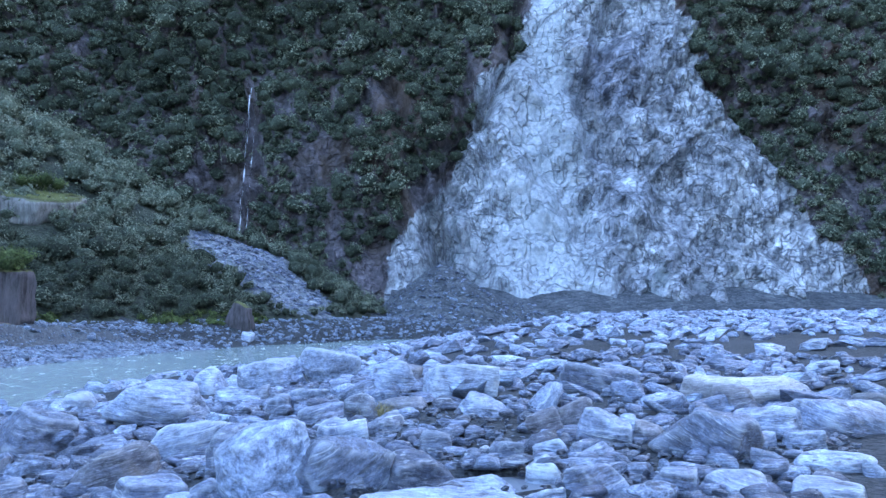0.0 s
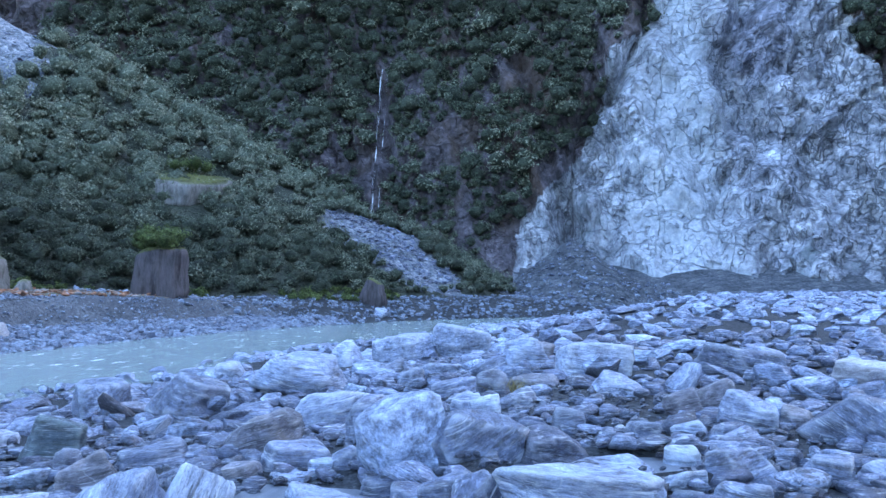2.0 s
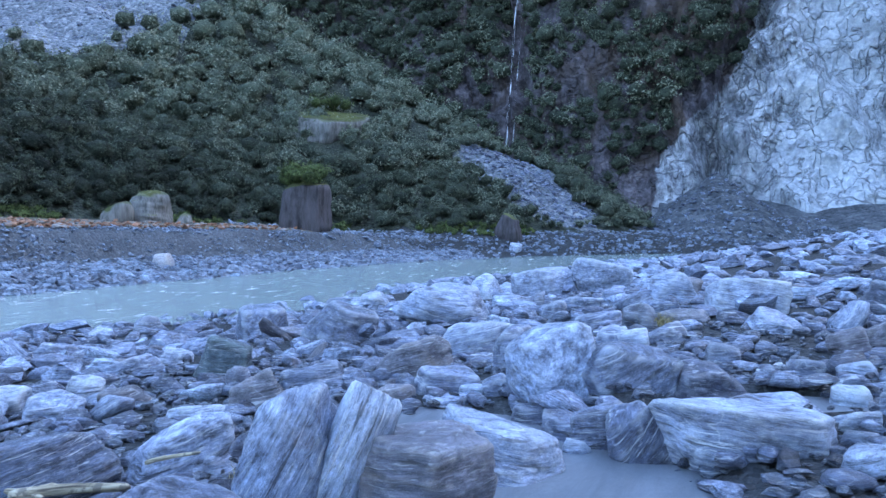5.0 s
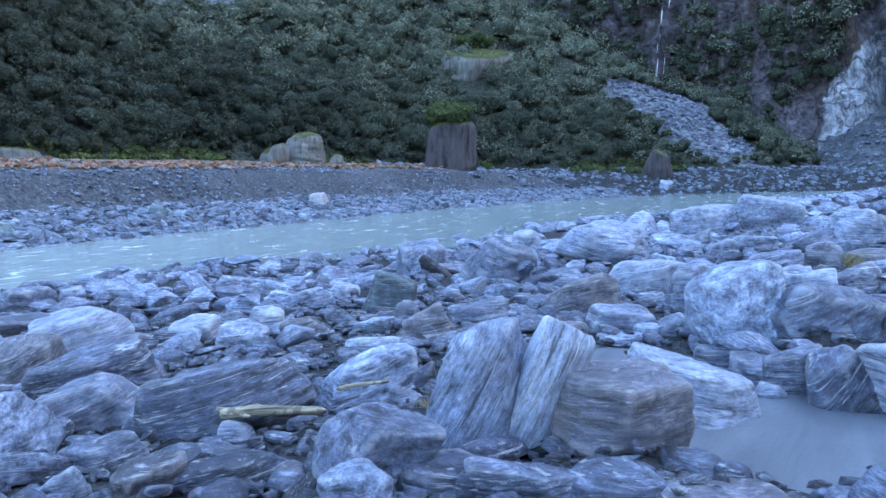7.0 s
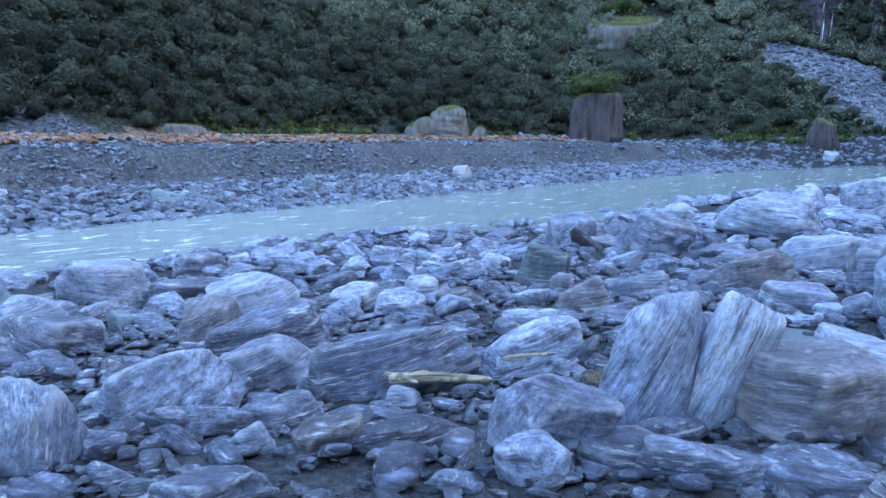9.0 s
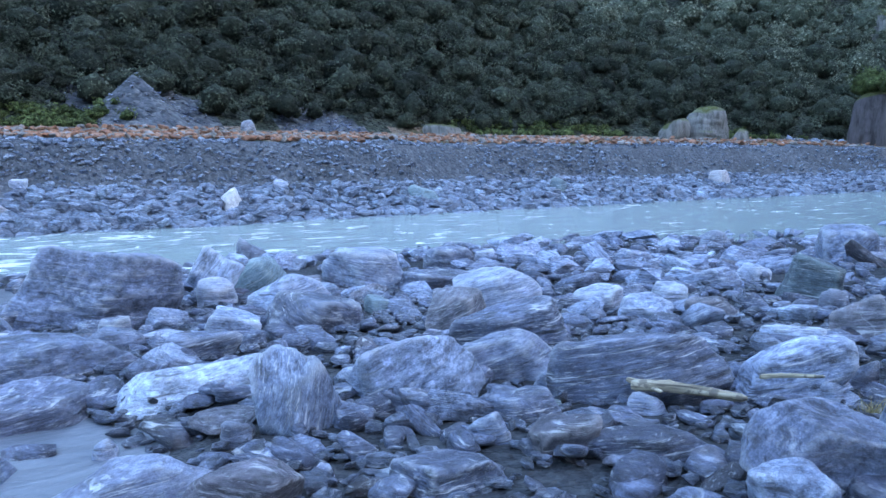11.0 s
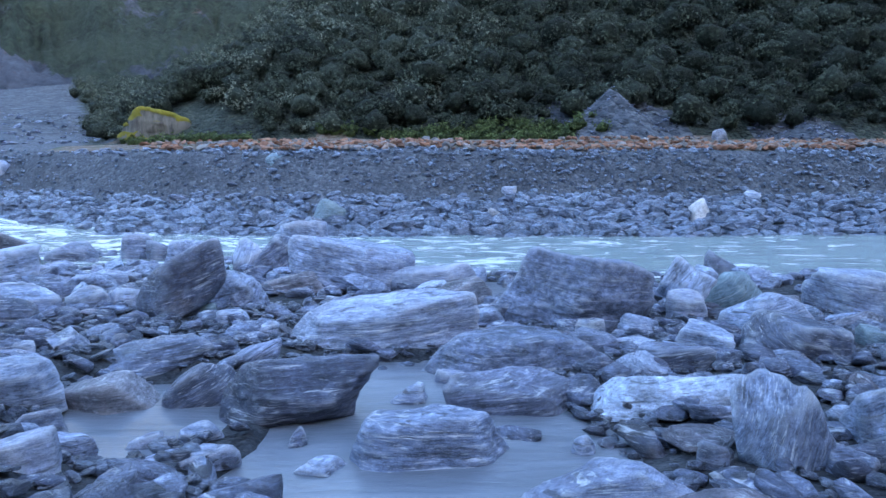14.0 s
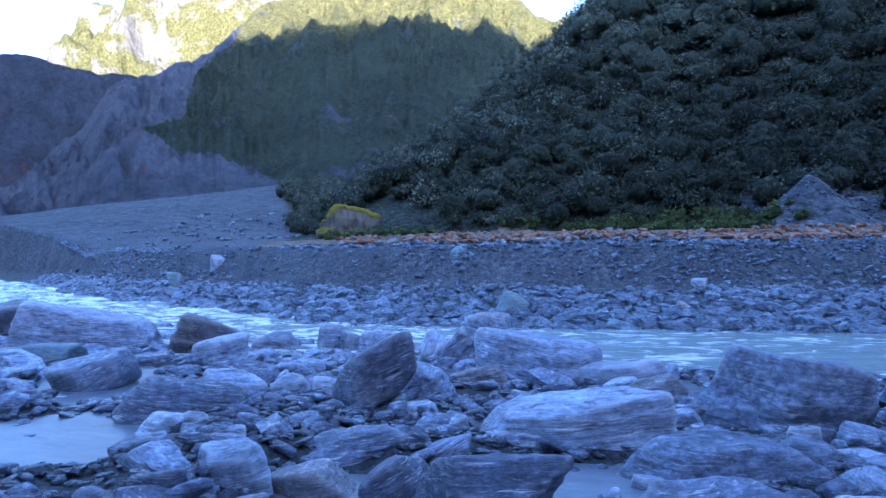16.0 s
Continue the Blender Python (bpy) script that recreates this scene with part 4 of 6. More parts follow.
boulder(-0.45, 15.56, 0.50, 0.97, 0.63, 0.65, 7, -2, 0, 0, 4774, ROCK_RUST, "grey-brown schist boulder with rusty patches", 4)
boulder(-2.45, 21.61, 0.41, 1.73, 1.29, 1.02, -4, 0, 0, 5, 4811, ROCK, "grey foliated schist boulder among smaller stones", 4)
boulder(-3.76, 5.18, -0.29, 0.40, 0.26, 0.32, 35, 12, 0, -4, 4848, ROCK, "worn blue-grey schist block with pale streaks", 4)
boulder(-2.78, 3.17, -0.12, 0.42, 0.25, 0.23, 35, 0, 0, 50, 4885, ROCK_PLAIN, "blue-grey banded schist boulder on the gravel bar", 4)
boulder(-2.45, 3.52, -0.12, 0.53, 0.37, 0.21, 28, -4, 0, 0, 4921, ROCK_DARK, "dark blue-grey schist block lying on stones", 4)
boulder(-1.57, 7.15, -0.18, 0.61, 0.34, 0.25, 15, 6, 0, 0, 4959, ROCK_DARK, "dark grey banded schist slab among boulders", 4)
boulder(-1.10, 6.66, -0.17, 0.71, 0.47, 0.37, -4, 6, 0, 5, 4995, ROCK_DARK, "dark blue-grey schist block lying on stones", 4)
boulder(-0.47, 10.68, 0.19, 0.61, 0.29, 0.35, 4, 6, 0, -4, 5033, ROCK_PALE, "pale grey schist slab with white quartz streaks", 4)
boulder(-6.97, 6.85, -0.43, 0.70, 0.46, 0.45, 55, 4, 0, 8, 5069, ROCK, "worn blue-grey schist block with pale streaks", 4)
boulder(-4.93, 3.33, -0.39, 0.64, 0.36, 0.29, 48, 6, 0, -6, 5107, ROCK_DARK, "dark grey banded schist slab among boulders", 4)
boulder(-4.41, 4.02, -0.36, 0.29, 0.19, 0.25, 50, 0, 0, 0, 5144, ROCK, "grey foliated schist boulder among smaller stones", 3)
boulder(-4.35, 3.69, -0.38, 0.58, 0.27, 0.17, 36, 3, 0, 5, 5180, ROCK_DARK, "dark grey banded schist slab among boulders", 4)
boulder(-7.90, 7.00, -0.49, 0.69, 0.39, 0.44, 50, 12, 0, -4, 5217, ROCK_PALE, "light blue-grey smooth schist boulder", 4)
boulder(-6.48, 7.46, -0.41, 0.64, 0.42, 0.41, 50, 12, 0, 8, 5255, ROCK_RUST, "rust-stained brownish grey schist boulder", 4)
boulder(-7.68, 8.09, -0.49, 0.50, 0.37, 0.41, 37, 0, 0, -6, 5292, ROCK_PALE, "light blue-grey smooth schist boulder", 3)
boulder(-11.10, 11.20, -0.60, 0.94, 0.53, 0.42, 50, 3, 0, 0, 5329, ROCK, "blue-grey banded schist boulder on the gravel bar", 4)
boulder(-8.17, 9.51, -0.46, 1.05, 0.49, 0.38, 29, 8, 0, 5, 5365, ROCK, "grey foliated schist boulder among smaller stones", 4)
boulder(-8.01, 10.34, -0.43, 0.70, 0.39, 0.38, 40, 0, 0, -4, 5402, ROCK_PALE, "pale grey schist slab with white quartz streaks", 3)
boulder(-8.24, 7.23, -0.56, 0.24, 0.16, 0.29, 58, 0, 0, 8, 5440, ROCK, "blue-grey banded schist boulder on the gravel bar", 3)
boulder(-5.09, 6.84, -0.36, 0.78, 0.44, 0.29, 29, 6, 0, -6, 5476, ROCK_PALE, "pale grey schist slab with white quartz streaks", 4)
boulder(-3.68, 5.52, -0.25, 0.23, 0.15, 0.39, 36, -10, 0, 0, 5514, ROCK_DARK, "dark blue-grey schist block lying on stones", 3)
boulder(-5.54, 8.32, -0.31, 0.32, 0.24, 0.45, 22, 0, 0, 5, 5551, ROCK_DARK, "dark grey banded schist slab among boulders", 3)
boulder(-2.37, 7.75, -0.12, 0.31, 0.20, 0.18, 17, 0, 0, -4, 5588, ROCK, "grey foliated schist boulder among smaller stones", 3)
boulder(-2.50, 7.54, -0.17, 0.64, 0.30, 0.13, 27, 0, 0, 8, 5624, ROCK, "worn blue-grey schist block with pale streaks", 4)
boulder(-2.14, 7.79, -0.07, 0.33, 0.25, 0.32, 8, 0, 0, -6, 5662, ROCK, "blue-grey banded schist boulder on the gravel bar", 3)
boulder(-8.82, 20.55, -0.41, 0.95, 0.54, 0.64, 29, 0, 0, 0, 5699, ROCK_PALE, "pale grey schist slab with white quartz streaks", 3)
boulder(-2.56, 14.01, 0.13, 0.47, 0.35, 0.46, -1, 0, 0, 5, 5735, ROCK, "worn blue-grey schist block with pale streaks", 3)
boulder(-2.26, 15.21, 0.16, 1.01, 0.57, 0.40, 10, 4, 0, -4, 5772, ROCK, "blue-grey banded schist boulder on the gravel bar", 4)
boulder(-1.53, 12.43, 0.14, 0.86, 0.48, 0.38, 17, 12, 0, 8, 5809, ROCK, "grey foliated schist boulder among smaller stones", 4)
boulder(-3.32, 15.73, 0.11, 0.60, 0.39, 0.51, 6, 4, 0, -6, 5847, ROCK_DARK, "dark grey banded schist slab among boulders", 3)
boulder(-12.07, 14.86, -0.60, 0.73, 0.55, 0.59, 45, 0, 0, 0, 5884, ROCK_DARK, "dark blue-grey schist block lying on stones", 3)
boulder(-0.90, 10.35, 0.11, 0.44, 0.25, 0.36, -7, 10, 0, 5, 5920, ROCK_PALE, "pale grey schist slab with white quartz streaks", 3)
boulder(-1.05, 6.20, -0.27, 0.28, 0.18, 0.37, 9, 0, 0, -4, 5957, ROCK, "worn blue-grey schist block with pale streaks", 3)
boulder(-5.40, 3.99, -0.41, 0.26, 0.19, 0.29, 62, -10, 0, 8, 5994, ROCK_DARK, "dark grey banded schist slab among boulders", 3)
boulder(0.16, 6.22, 0.03, 1.52, 0.76, 0.53, -2, -7, 0, 0, 6031, ROCK_PALE, "light blue-grey smooth schist boulder", 5)
boulder(1.01, 6.81, 0.02, 0.48, 0.27, 0.30, -2, 0, 0, 0, 6068, ROCK_PALE, "pale grey schist slab with white quartz streaks", 4)
boulder(1.19, 7.69, -0.00, 0.36, 0.24, 0.34, -18, -4, 0, 5, 6105, ROCK_PALE, "light blue-grey smooth schist boulder", 3)
boulder(1.26, 8.05, 0.09, 0.36, 0.24, 0.25, -5, 0, 0, -4, 6142, ROCK_PALE, "pale grey schist slab with white quartz streaks", 3)
boulder(1.50, 9.12, 0.06, 0.41, 0.27, 0.28, 2, 0, 0, 8, 6179, ROCK, "worn blue-grey schist block with pale streaks", 3)
boulder(1.59, 10.28, 0.19, 0.57, 0.38, 0.44, -13, 14, 0, -6, 6217, ROCK_RUST, "rust-stained brownish grey schist boulder", 4)
boulder(2.06, 10.64, 0.23, 0.71, 0.40, 0.50, -4, 14, 0, 0, 6254, ROCK_RUST, "grey-brown schist boulder with rusty patches", 4)
boulder(2.27, 9.69, 0.19, 0.71, 0.46, 0.55, -23, -6, 0, 5, 6290, ROCK, "worn blue-grey schist block with pale streaks", 4)
boulder(1.54, 7.00, 0.15, 0.58, 0.33, 0.34, -9, 18, 0, -4, 6327, ROCK, "blue-grey banded schist boulder on the gravel bar", 4)
boulder(1.35, 6.14, 0.04, 0.50, 0.33, 0.37, -1, -8, 0, 8, 6364, ROCK_DARK, "dark grey banded schist slab among boulders", 4)
boulder(-0.42, 14.29, 0.54, 1.22, 0.68, 0.72, -3, -4, 0, -6, 6401, ROCK, "worn blue-grey schist block with pale streaks", 4)
boulder(0.66, 13.10, 0.55, 1.24, 0.70, 0.74, 4, -8, 0, 0, 6438, ROCK_PALE, "pale grey schist slab with white quartz streaks", 4)
boulder(1.68, 15.20, 0.48, 0.69, 0.39, 0.39, -16, 0, 0, 5, 6476, ROCK_RUST, "grey-brown schist boulder with rusty patches", 3)
boulder(3.13, 13.57, 0.48, 1.48, 0.69, 0.53, -9, -10, 0, -4, 6513, ROCK_DARK, "dark grey banded schist slab among boulders", 4)
boulder(-0.02, 7.84, 0.09, 0.91, 0.59, 0.42, 12, -5, 0, 8, 6550, ROCK_DARK, "dark blue-grey schist block lying on stones", 4)
boulder(0.12, 9.40, 0.12, 0.47, 0.35, 0.37, -10, 0, 0, 5, 6661, ROCK_DARK, "dark grey banded schist slab among boulders", 3)
boulder(0.88, 11.47, 0.32, 0.87, 0.57, 0.44, -1, -4, 0, -4, 6697, ROCK, "grey foliated schist boulder among smaller stones", 4)
boulder(-0.93, 6.44, -0.13, 0.49, 0.32, 0.51, 4, 8, 0, -6, 6772, ROCK_DARK, "dark blue-grey schist block lying on stones", 4)
boulder(-0.25, 12.12, 0.28, 0.83, 0.46, 0.29, -8, 0, 0, 5, 6846, ROCK_RUST, "grey-brown schist boulder with rusty patches", 4)
boulder(0.55, 7.17, -0.02, 1.00, 0.75, 0.34, -1, -2, 0, -4, 6883, ROCK, "blue-grey banded schist boulder on the gravel bar", 4)
boulder(-3.13, 7.52, -0.15, 0.44, 0.29, 0.24, 18, 10, 0, -6, 6957, ROCK_RUST, "rust-stained brownish grey schist boulder", 3)
boulder(-1.22, 10.61, 0.11, 0.45, 0.34, 0.41, -3, 0, 0, 5, 7031, ROCK, "grey foliated schist boulder among smaller stones", 3)
boulder(-4.03, 21.30, 0.14, 1.78, 1.33, 0.95, 23, 8, 0, 8, 7104, ROCK, "blue-grey banded schist boulder on the gravel bar", 4)
boulder(-5.83, 22.11, 0.02, 1.07, 0.80, 0.84, 22, 0, 0, 0, 7179, ROCK, "worn blue-grey schist block with pale streaks", 3)
boulder(-10.02, 21.20, -0.53, 1.62, 0.91, 0.47, 16, 6, 0, 5, 7215, ROCK_DARK, "dark blue-grey schist block lying on stones", 4)
boulder(0.60, 8.65, 0.05, 0.27, 0.20, 0.27, 0, 0, 0, -4, 7252, ROCK_DARK, "dark grey banded schist slab among boulders", 3)
boulder(0.95, 8.96, 0.07, 0.43, 0.32, 0.30, 5, 0, 0, 8, 7290, ROCK_DARK, "dark blue-grey schist block lying on stones", 3)
boulder(1.00, 6.20, -0.01, 0.31, 0.20, 0.27, -14, 0, 0, -6, 7326, ROCK_DARK, "dark grey banded schist slab among boulders", 3)
boulder(-1.28, 6.58, -0.24, 0.23, 0.17, 0.36, 18, 0, 0, 0, 7364, ROCK_DARK, "dark blue-grey schist block lying on stones", 3)
boulder(3.34, 9.07, 0.21, 1.11, 0.78, 0.82, -20, -30, 0, 8, 7400, ROCK_DARK, "dark grey banded schist slab among boulders", 4)
boulder(5.57, 10.20, 0.18, 1.45, 0.87, 0.74, -29, -20, 0, 6, 7438, ROCK, "blue-grey banded schist boulder on the gravel bar", 4)
boulder(5.36, 12.50, 0.39, 2.24, 1.35, 0.59, -23, 6, 0, 0, 7475, ROCK_TAN, "pale tan weathered boulder lying on gravel", 5)
boulder(4.73, 11.55, 0.30, 0.67, 0.44, 0.58, -27, 10, 0, -6, 7512, ROCK_RUST, "grey-brown schist boulder with rusty patches", 3)
boulder(4.47, 10.05, 0.16, 0.90, 0.59, 0.44, -18, 4, 0, 0, 7548, ROCK, "blue-grey banded schist boulder on the gravel bar", 4)
boulder(2.24, 7.07, 0.07, 0.46, 0.30, 0.36, -14, -6, 0, -4, 7623, ROCK, "worn blue-grey schist block with pale streaks", 4)
boulder(2.88, 7.15, 0.04, 0.72, 0.40, 0.33, -11, -12, 0, 8, 7660, ROCK_PALE, "light blue-grey smooth schist boulder", 4)
boulder(3.63, 7.01, -0.02, 0.68, 0.44, 0.25, -32, -4, 0, -6, 7697, ROCK_PALE, "pale grey schist slab with white quartz streaks", 4)
boulder(2.87, 9.79, 0.11, 0.43, 0.32, 0.36, -10, -4, 0, 0, 7734, ROCK_RUST, "grey-brown schist boulder with rusty patches", 3)
boulder(4.50, 9.18, 0.07, 0.55, 0.36, 0.33, -36, 0, 0, 5, 7771, ROCK, "blue-grey banded schist boulder on the gravel bar", 4)
boulder(3.77, 8.37, 0.01, 0.48, 0.32, 0.28, -21, 0, 0, -4, 7808, ROCK_DARK, "dark blue-grey schist block lying on stones", 3)
boulder(4.37, 8.33, -0.01, 0.86, 0.48, 0.27, -16, -4, 0, 8, 7844, ROCK, "worn blue-grey schist block with pale streaks", 4)
boulder(6.61, 11.28, 0.26, 0.60, 0.33, 0.36, -35, 0, 0, -6, 7882, ROCK_RUST, "grey-brown schist boulder with rusty patches", 3)
boulder(2.85, 10.63, 0.14, 0.25, 0.19, 0.30, -8, 0, 0, 0, 7919, ROCK, "grey foliated schist boulder among smaller stones", 3)
boulder(4.63, 12.53, 0.28, 0.20, 0.15, 0.31, -30, 0, 0, 5, 7955, ROCK, "worn blue-grey schist block with pale streaks", 3)
boulder(1.83, 8.94, 0.05, 0.28, 0.21, 0.29, -8, 0, 0, -4, 7992, ROCK_DARK, "dark grey banded schist slab among boulders", 3)
boulder(4.68, 7.96, -0.04, 0.28, 0.21, 0.30, -19, 0, 0, 8, 8030, ROCK, "grey foliated schist boulder among smaller stones", 3)
boulder(3.01, 9.25, 0.05, 0.22, 0.16, 0.27, -23, 0, 0, -6, 8066, ROCK_DARK, "dark grey banded schist slab among boulders", 3)
boulder(8.24, 15.84, 0.47, 0.75, 0.49, 0.36, -21, 0, 0, 0, 8103, ROCK, "blue-grey banded schist boulder on the gravel bar", 3)
boulder(3.28, 12.75, 0.33, 0.25, 0.19, 0.25, -24, 0, 0, 5, 8141, ROCK_PALE, "pale grey schist slab with white quartz streaks", 3)
boulder(4.01, 9.28, 0.06, 0.58, 0.38, 0.32, -12, 0, 0, 8, 8215, ROCK, "blue-grey banded schist boulder on the gravel bar", 4)
boulder(-11.27, 1.59, -0.31, 2.09, 1.25, 1.02, 81, -7, 0, 6, 8251, ROCK_PLAIN, "grey foliated schist boulder among smaller stones", 5)
boulder(-14.52, -0.38, -0.59, 1.63, 1.14, 0.48, 91, 2, 0, 0, 8289, ROCK_WHITE, "chalky white flat-topped boulder at the water", 4)
boulder(-12.67, -0.04, -0.59, 1.32, 0.93, 0.47, 90, 2, 0, 0, 8326, ROCK_RUST, "grey-brown schist boulder with rusty patches", 4)
boulder(-14.85, -1.84, -0.46, 2.32, 1.51, 0.97, 97, -8, 0, 4, 8362, ROCK, "grey foliated schist boulder among smaller stones", 5)
boulder(-16.60, -3.56, -0.48, 0.83, 0.58, 0.94, 102, -30, 60, 8, 8403, ROCK, "worn blue-grey schist block with pale streaks", 4)
boulder(-16.74, -4.12, -0.54, 0.84, 0.67, 0.85, 104, 20, 40, 8, 8437, ROCK, "blue-grey banded schist boulder on the gravel bar", 3)
boulder(-9.52, -0.88, -0.39, 2.25, 1.24, 0.71, 95, 4, 0, 0, 8473, ROCK_PALE, "light blue-grey smooth schist boulder", 5)
boulder(-7.12, -1.34, -0.43, 1.29, 0.84, 0.57, 101, 1, 0, 0, 8511, ROCK_DARK, "dark grey banded schist slab among boulders", 5)
boulder(-8.59, 0.44, -0.51, 1.96, 1.17, 0.60, 86, -5, 8, 10, 8547, ROCK_PLAIN, "blue-grey banded schist boulder on the gravel bar", 5)
boulder(-6.22, -0.25, -0.51, 1.24, 0.75, 0.42, 91, -3, 0, 0, 8585, ROCK_VEIN, "blue-grey schist boulder laced with white quartz veins", 5)
boulder(-7.37, 0.45, -0.57, 1.14, 0.68, 0.44, 85, 6, 4, 0, 8621, ROCK_DARK, "dark blue-grey schist block lying on stones", 5)
boulder(-7.08, 1.68, -0.44, 1.65, 0.82, 0.43, 75, 9, 0, 0, 8658, ROCK_PALE, "pale grey schist slab with white quartz streaks", 5)
boulder(-5.69, 1.99, -0.25, 0.63, 0.44, 0.71, 67, 10, 62, 14, 8695, ROCK_VEIN, "blue-grey schist boulder laced with white quartz veins", 4)
boulder(-5.94, 3.07, -0.30, 1.07, 0.64, 0.72, 59, 26, 0, 6, 8733, ROCK_PLAIN, "pale grey schist slab with white quartz streaks", 5)
boulder(-11.92, 4.03, -0.48, 0.85, 0.68, 0.69, 70, 30, 10, 20, 8770, ROCK_GREEN, "greenish blue-grey smooth boulder on the bar", 4)
boulder(-11.55, 3.18, -0.22, 0.69, 0.48, 0.56, 73, 50, 0, 10, 8810, ROCK, "grey foliated schist boulder among smaller stones", 4)
boulder(-9.92, 3.60, -0.43, 1.10, 0.77, 0.56, 68, 12, 0, 4, 8843, ROCK, "worn blue-grey schist block with pale streaks", 4)
boulder(-8.77, 3.50, -0.42, 1.11, 0.77, 0.52, 66, -14, -12, 20, 8880, ROCK_VEIN, "blue-grey schist boulder laced with white quartz veins", 4)
boulder(-11.92, 5.85, -0.48, 1.58, 1.11, 0.72, 62, -9, 0, 0, 8918, ROCK_PALE, "light blue-grey smooth schist boulder", 4)
boulder(-13.28, 8.34, -0.62, 1.18, 0.77, 0.57, 68, -4, 0, 8, 8954, ROCK, "worn blue-grey schist block with pale streaks", 4)
boulder(-11.09, 6.64, -0.63, 1.43, 0.93, 0.45, 53, -4, 0, -6, 8992, ROCK_DARK, "dark blue-grey schist block lying on stones", 4)
boulder(-4.85, 0.73, -0.33, 1.03, 0.51, 0.37, 77, 9, 0, 0, 9028, ROCK_PALE, "pale grey schist slab with white quartz streaks", 5)
boulder(-4.52, 1.16, -0.28, 0.68, 0.44, 0.28, 70, -6, 0, 10, 9066, ROCK_RUST, "grey-brown schist boulder with rusty patches", 5)
boulder(-4.10, 2.19, -0.33, 0.72, 0.43, 0.31, 56, 6, 0, 10, 9102, ROCK, "blue-grey banded schist boulder on the gravel bar", 5)
boulder(-4.16, 2.99, -0.28, 0.49, 0.34, 0.29, 50, 8, 0, 0, 9140, ROCK_RUST, "grey foliated schist boulder among smaller stones", 4)
boulder(-9.07, 2.63, -0.48, 0.60, 0.45, 0.43, 68, -8, 0, -6, 9177, ROCK, "worn blue-grey schist block with pale streaks", 4)
boulder(-8.23, 2.01, -0.48, 0.82, 0.46, 0.39, 81, 10, 0, 0, 9214, ROCK_DARK, "dark blue-grey schist block lying on stones", 4)
boulder(-5.08, 3.35, -0.43, 0.71, 0.40, 0.22, 42, -4, 0, 5, 9250, ROCK_GREEN, "greenish blue-grey smooth boulder on the bar", 4)
boulder(-4.60, 2.80, -0.36, 0.32, 0.21, 0.30, 57, 8, 0, -4, 9288, ROCK, "worn blue-grey schist block with pale streaks", 4)
boulder(-16.65, 5.61, -0.81, 0.75, 0.56, 0.88, 82, 0, 0, 8, 9325, ROCK_DARK, "dark grey banded schist slab among boulders", 3)
boulder(-9.67, 1.55, -0.54, 0.40, 0.30, 0.36, 76, 0, 0, -6, 9362, ROCK_PALE, "light blue-grey smooth schist boulder", 3)
boulder(-9.02, 1.82, -0.55, 0.59, 0.33, 0.25, 84, 0, 0, 0, 9399, ROCK_PALE, "pale grey schist slab with white quartz streaks", 4)
boulder(-11.22, 3.12, -0.53, 0.55, 0.41, 0.52, 77, 0, 0, -4, 9473, ROCK_PALE, "pale grey schist slab with white quartz streaks", 3)
boulder(-5.49, 2.33, -0.43, 0.36, 0.27, 0.26, 75, 0, 0, 8, 9509, ROCK_DARK, "dark blue-grey schist block lying on stones", 4)
boulder(-5.53, 2.70, -0.43, 0.35, 0.20, 0.26, 56, -6, 0, -6, 9547, ROCK_DARK, "dark grey banded schist slab among boulders", 4)
boulder(-5.12, 1.64, -0.42, 0.34, 0.19, 0.21, 76, -6, 0, 0, 9584, ROCK_DARK, "dark blue-grey schist block lying on stones", 4)
boulder(-5.69, 1.55, -0.48, 0.24, 0.14, 0.26, 63, -6, 0, 5, 9621, ROCK_DARK, "dark grey banded schist slab among boulders", 3)
boulder(-9.53, 4.78, -0.58, 0.49, 0.37, 0.33, 65, 0, 0, -4, 9657, ROCK_GREEN, "greenish blue-grey smooth boulder on the bar", 3)
boulder(-8.05, -0.09, -0.66, 0.39, 0.22, 0.30, 102, 0, 0, 8, 9695, ROCK, "grey foliated schist boulder among smaller stones", 3)
boulder(-7.43, -0.54, -0.67, 0.55, 0.36, 0.40, 90, 0, 0, -6, 9731, ROCK, "worn blue-grey schist block with pale streaks", 4)
boulder(-6.39, -1.22, -0.68, 0.18, 0.14, 0.36, 109, 0, 0, 0, 9769, ROCK, "blue-grey banded schist boulder on the gravel bar", 4)
boulder(-5.95, -0.95, -0.71, 0.63, 0.35, 0.30, 91, 4, 0, 5, 9806, ROCK, "grey foliated schist boulder among smaller stones", 4)
boulder(-6.26, 0.82, -0.64, 0.22, 0.16, 0.30, 85, 0, 0, -4, 9843, ROCK, "worn blue-grey schist block with pale streaks", 3)
boulder(-4.66, 1.66, -0.40, 0.20, 0.15, 0.18, 78, 0, 0, 8, 9879, ROCK, "blue-grey banded schist boulder on the gravel bar", 3)
boulder(-13.15, 9.10, -0.68, 0.44, 0.33, 0.37, 49, 0, 0, -6, 9916, ROCK, "grey foliated schist boulder among smaller stones", 3)
boulder(-7.10, 4.82, -0.42, 0.43, 0.24, 0.32, 59, 8, 0, 0, 9953, ROCK, "worn blue-grey schist block with pale streaks", 3)
boulder(-15.83, -11.69, -0.25, 3.43, 2.06, 1.23, 128, -4, 0, 0, 9991, ROCK, "blue-grey banded schist boulder on the gravel bar", 5)
boulder(-17.13, -9.62, -0.41, 1.73, 1.39, 1.02, 120, -12, 0, 8, 10028, ROCK_RUST, "grey-brown schist boulder with rusty patches", 4)
boulder(-16.18, -14.15, -0.14, 1.27, 1.02, 1.23, 132, 10, 0, 0, 10064, ROCK_DARK, "dark grey banded schist slab among boulders", 4)
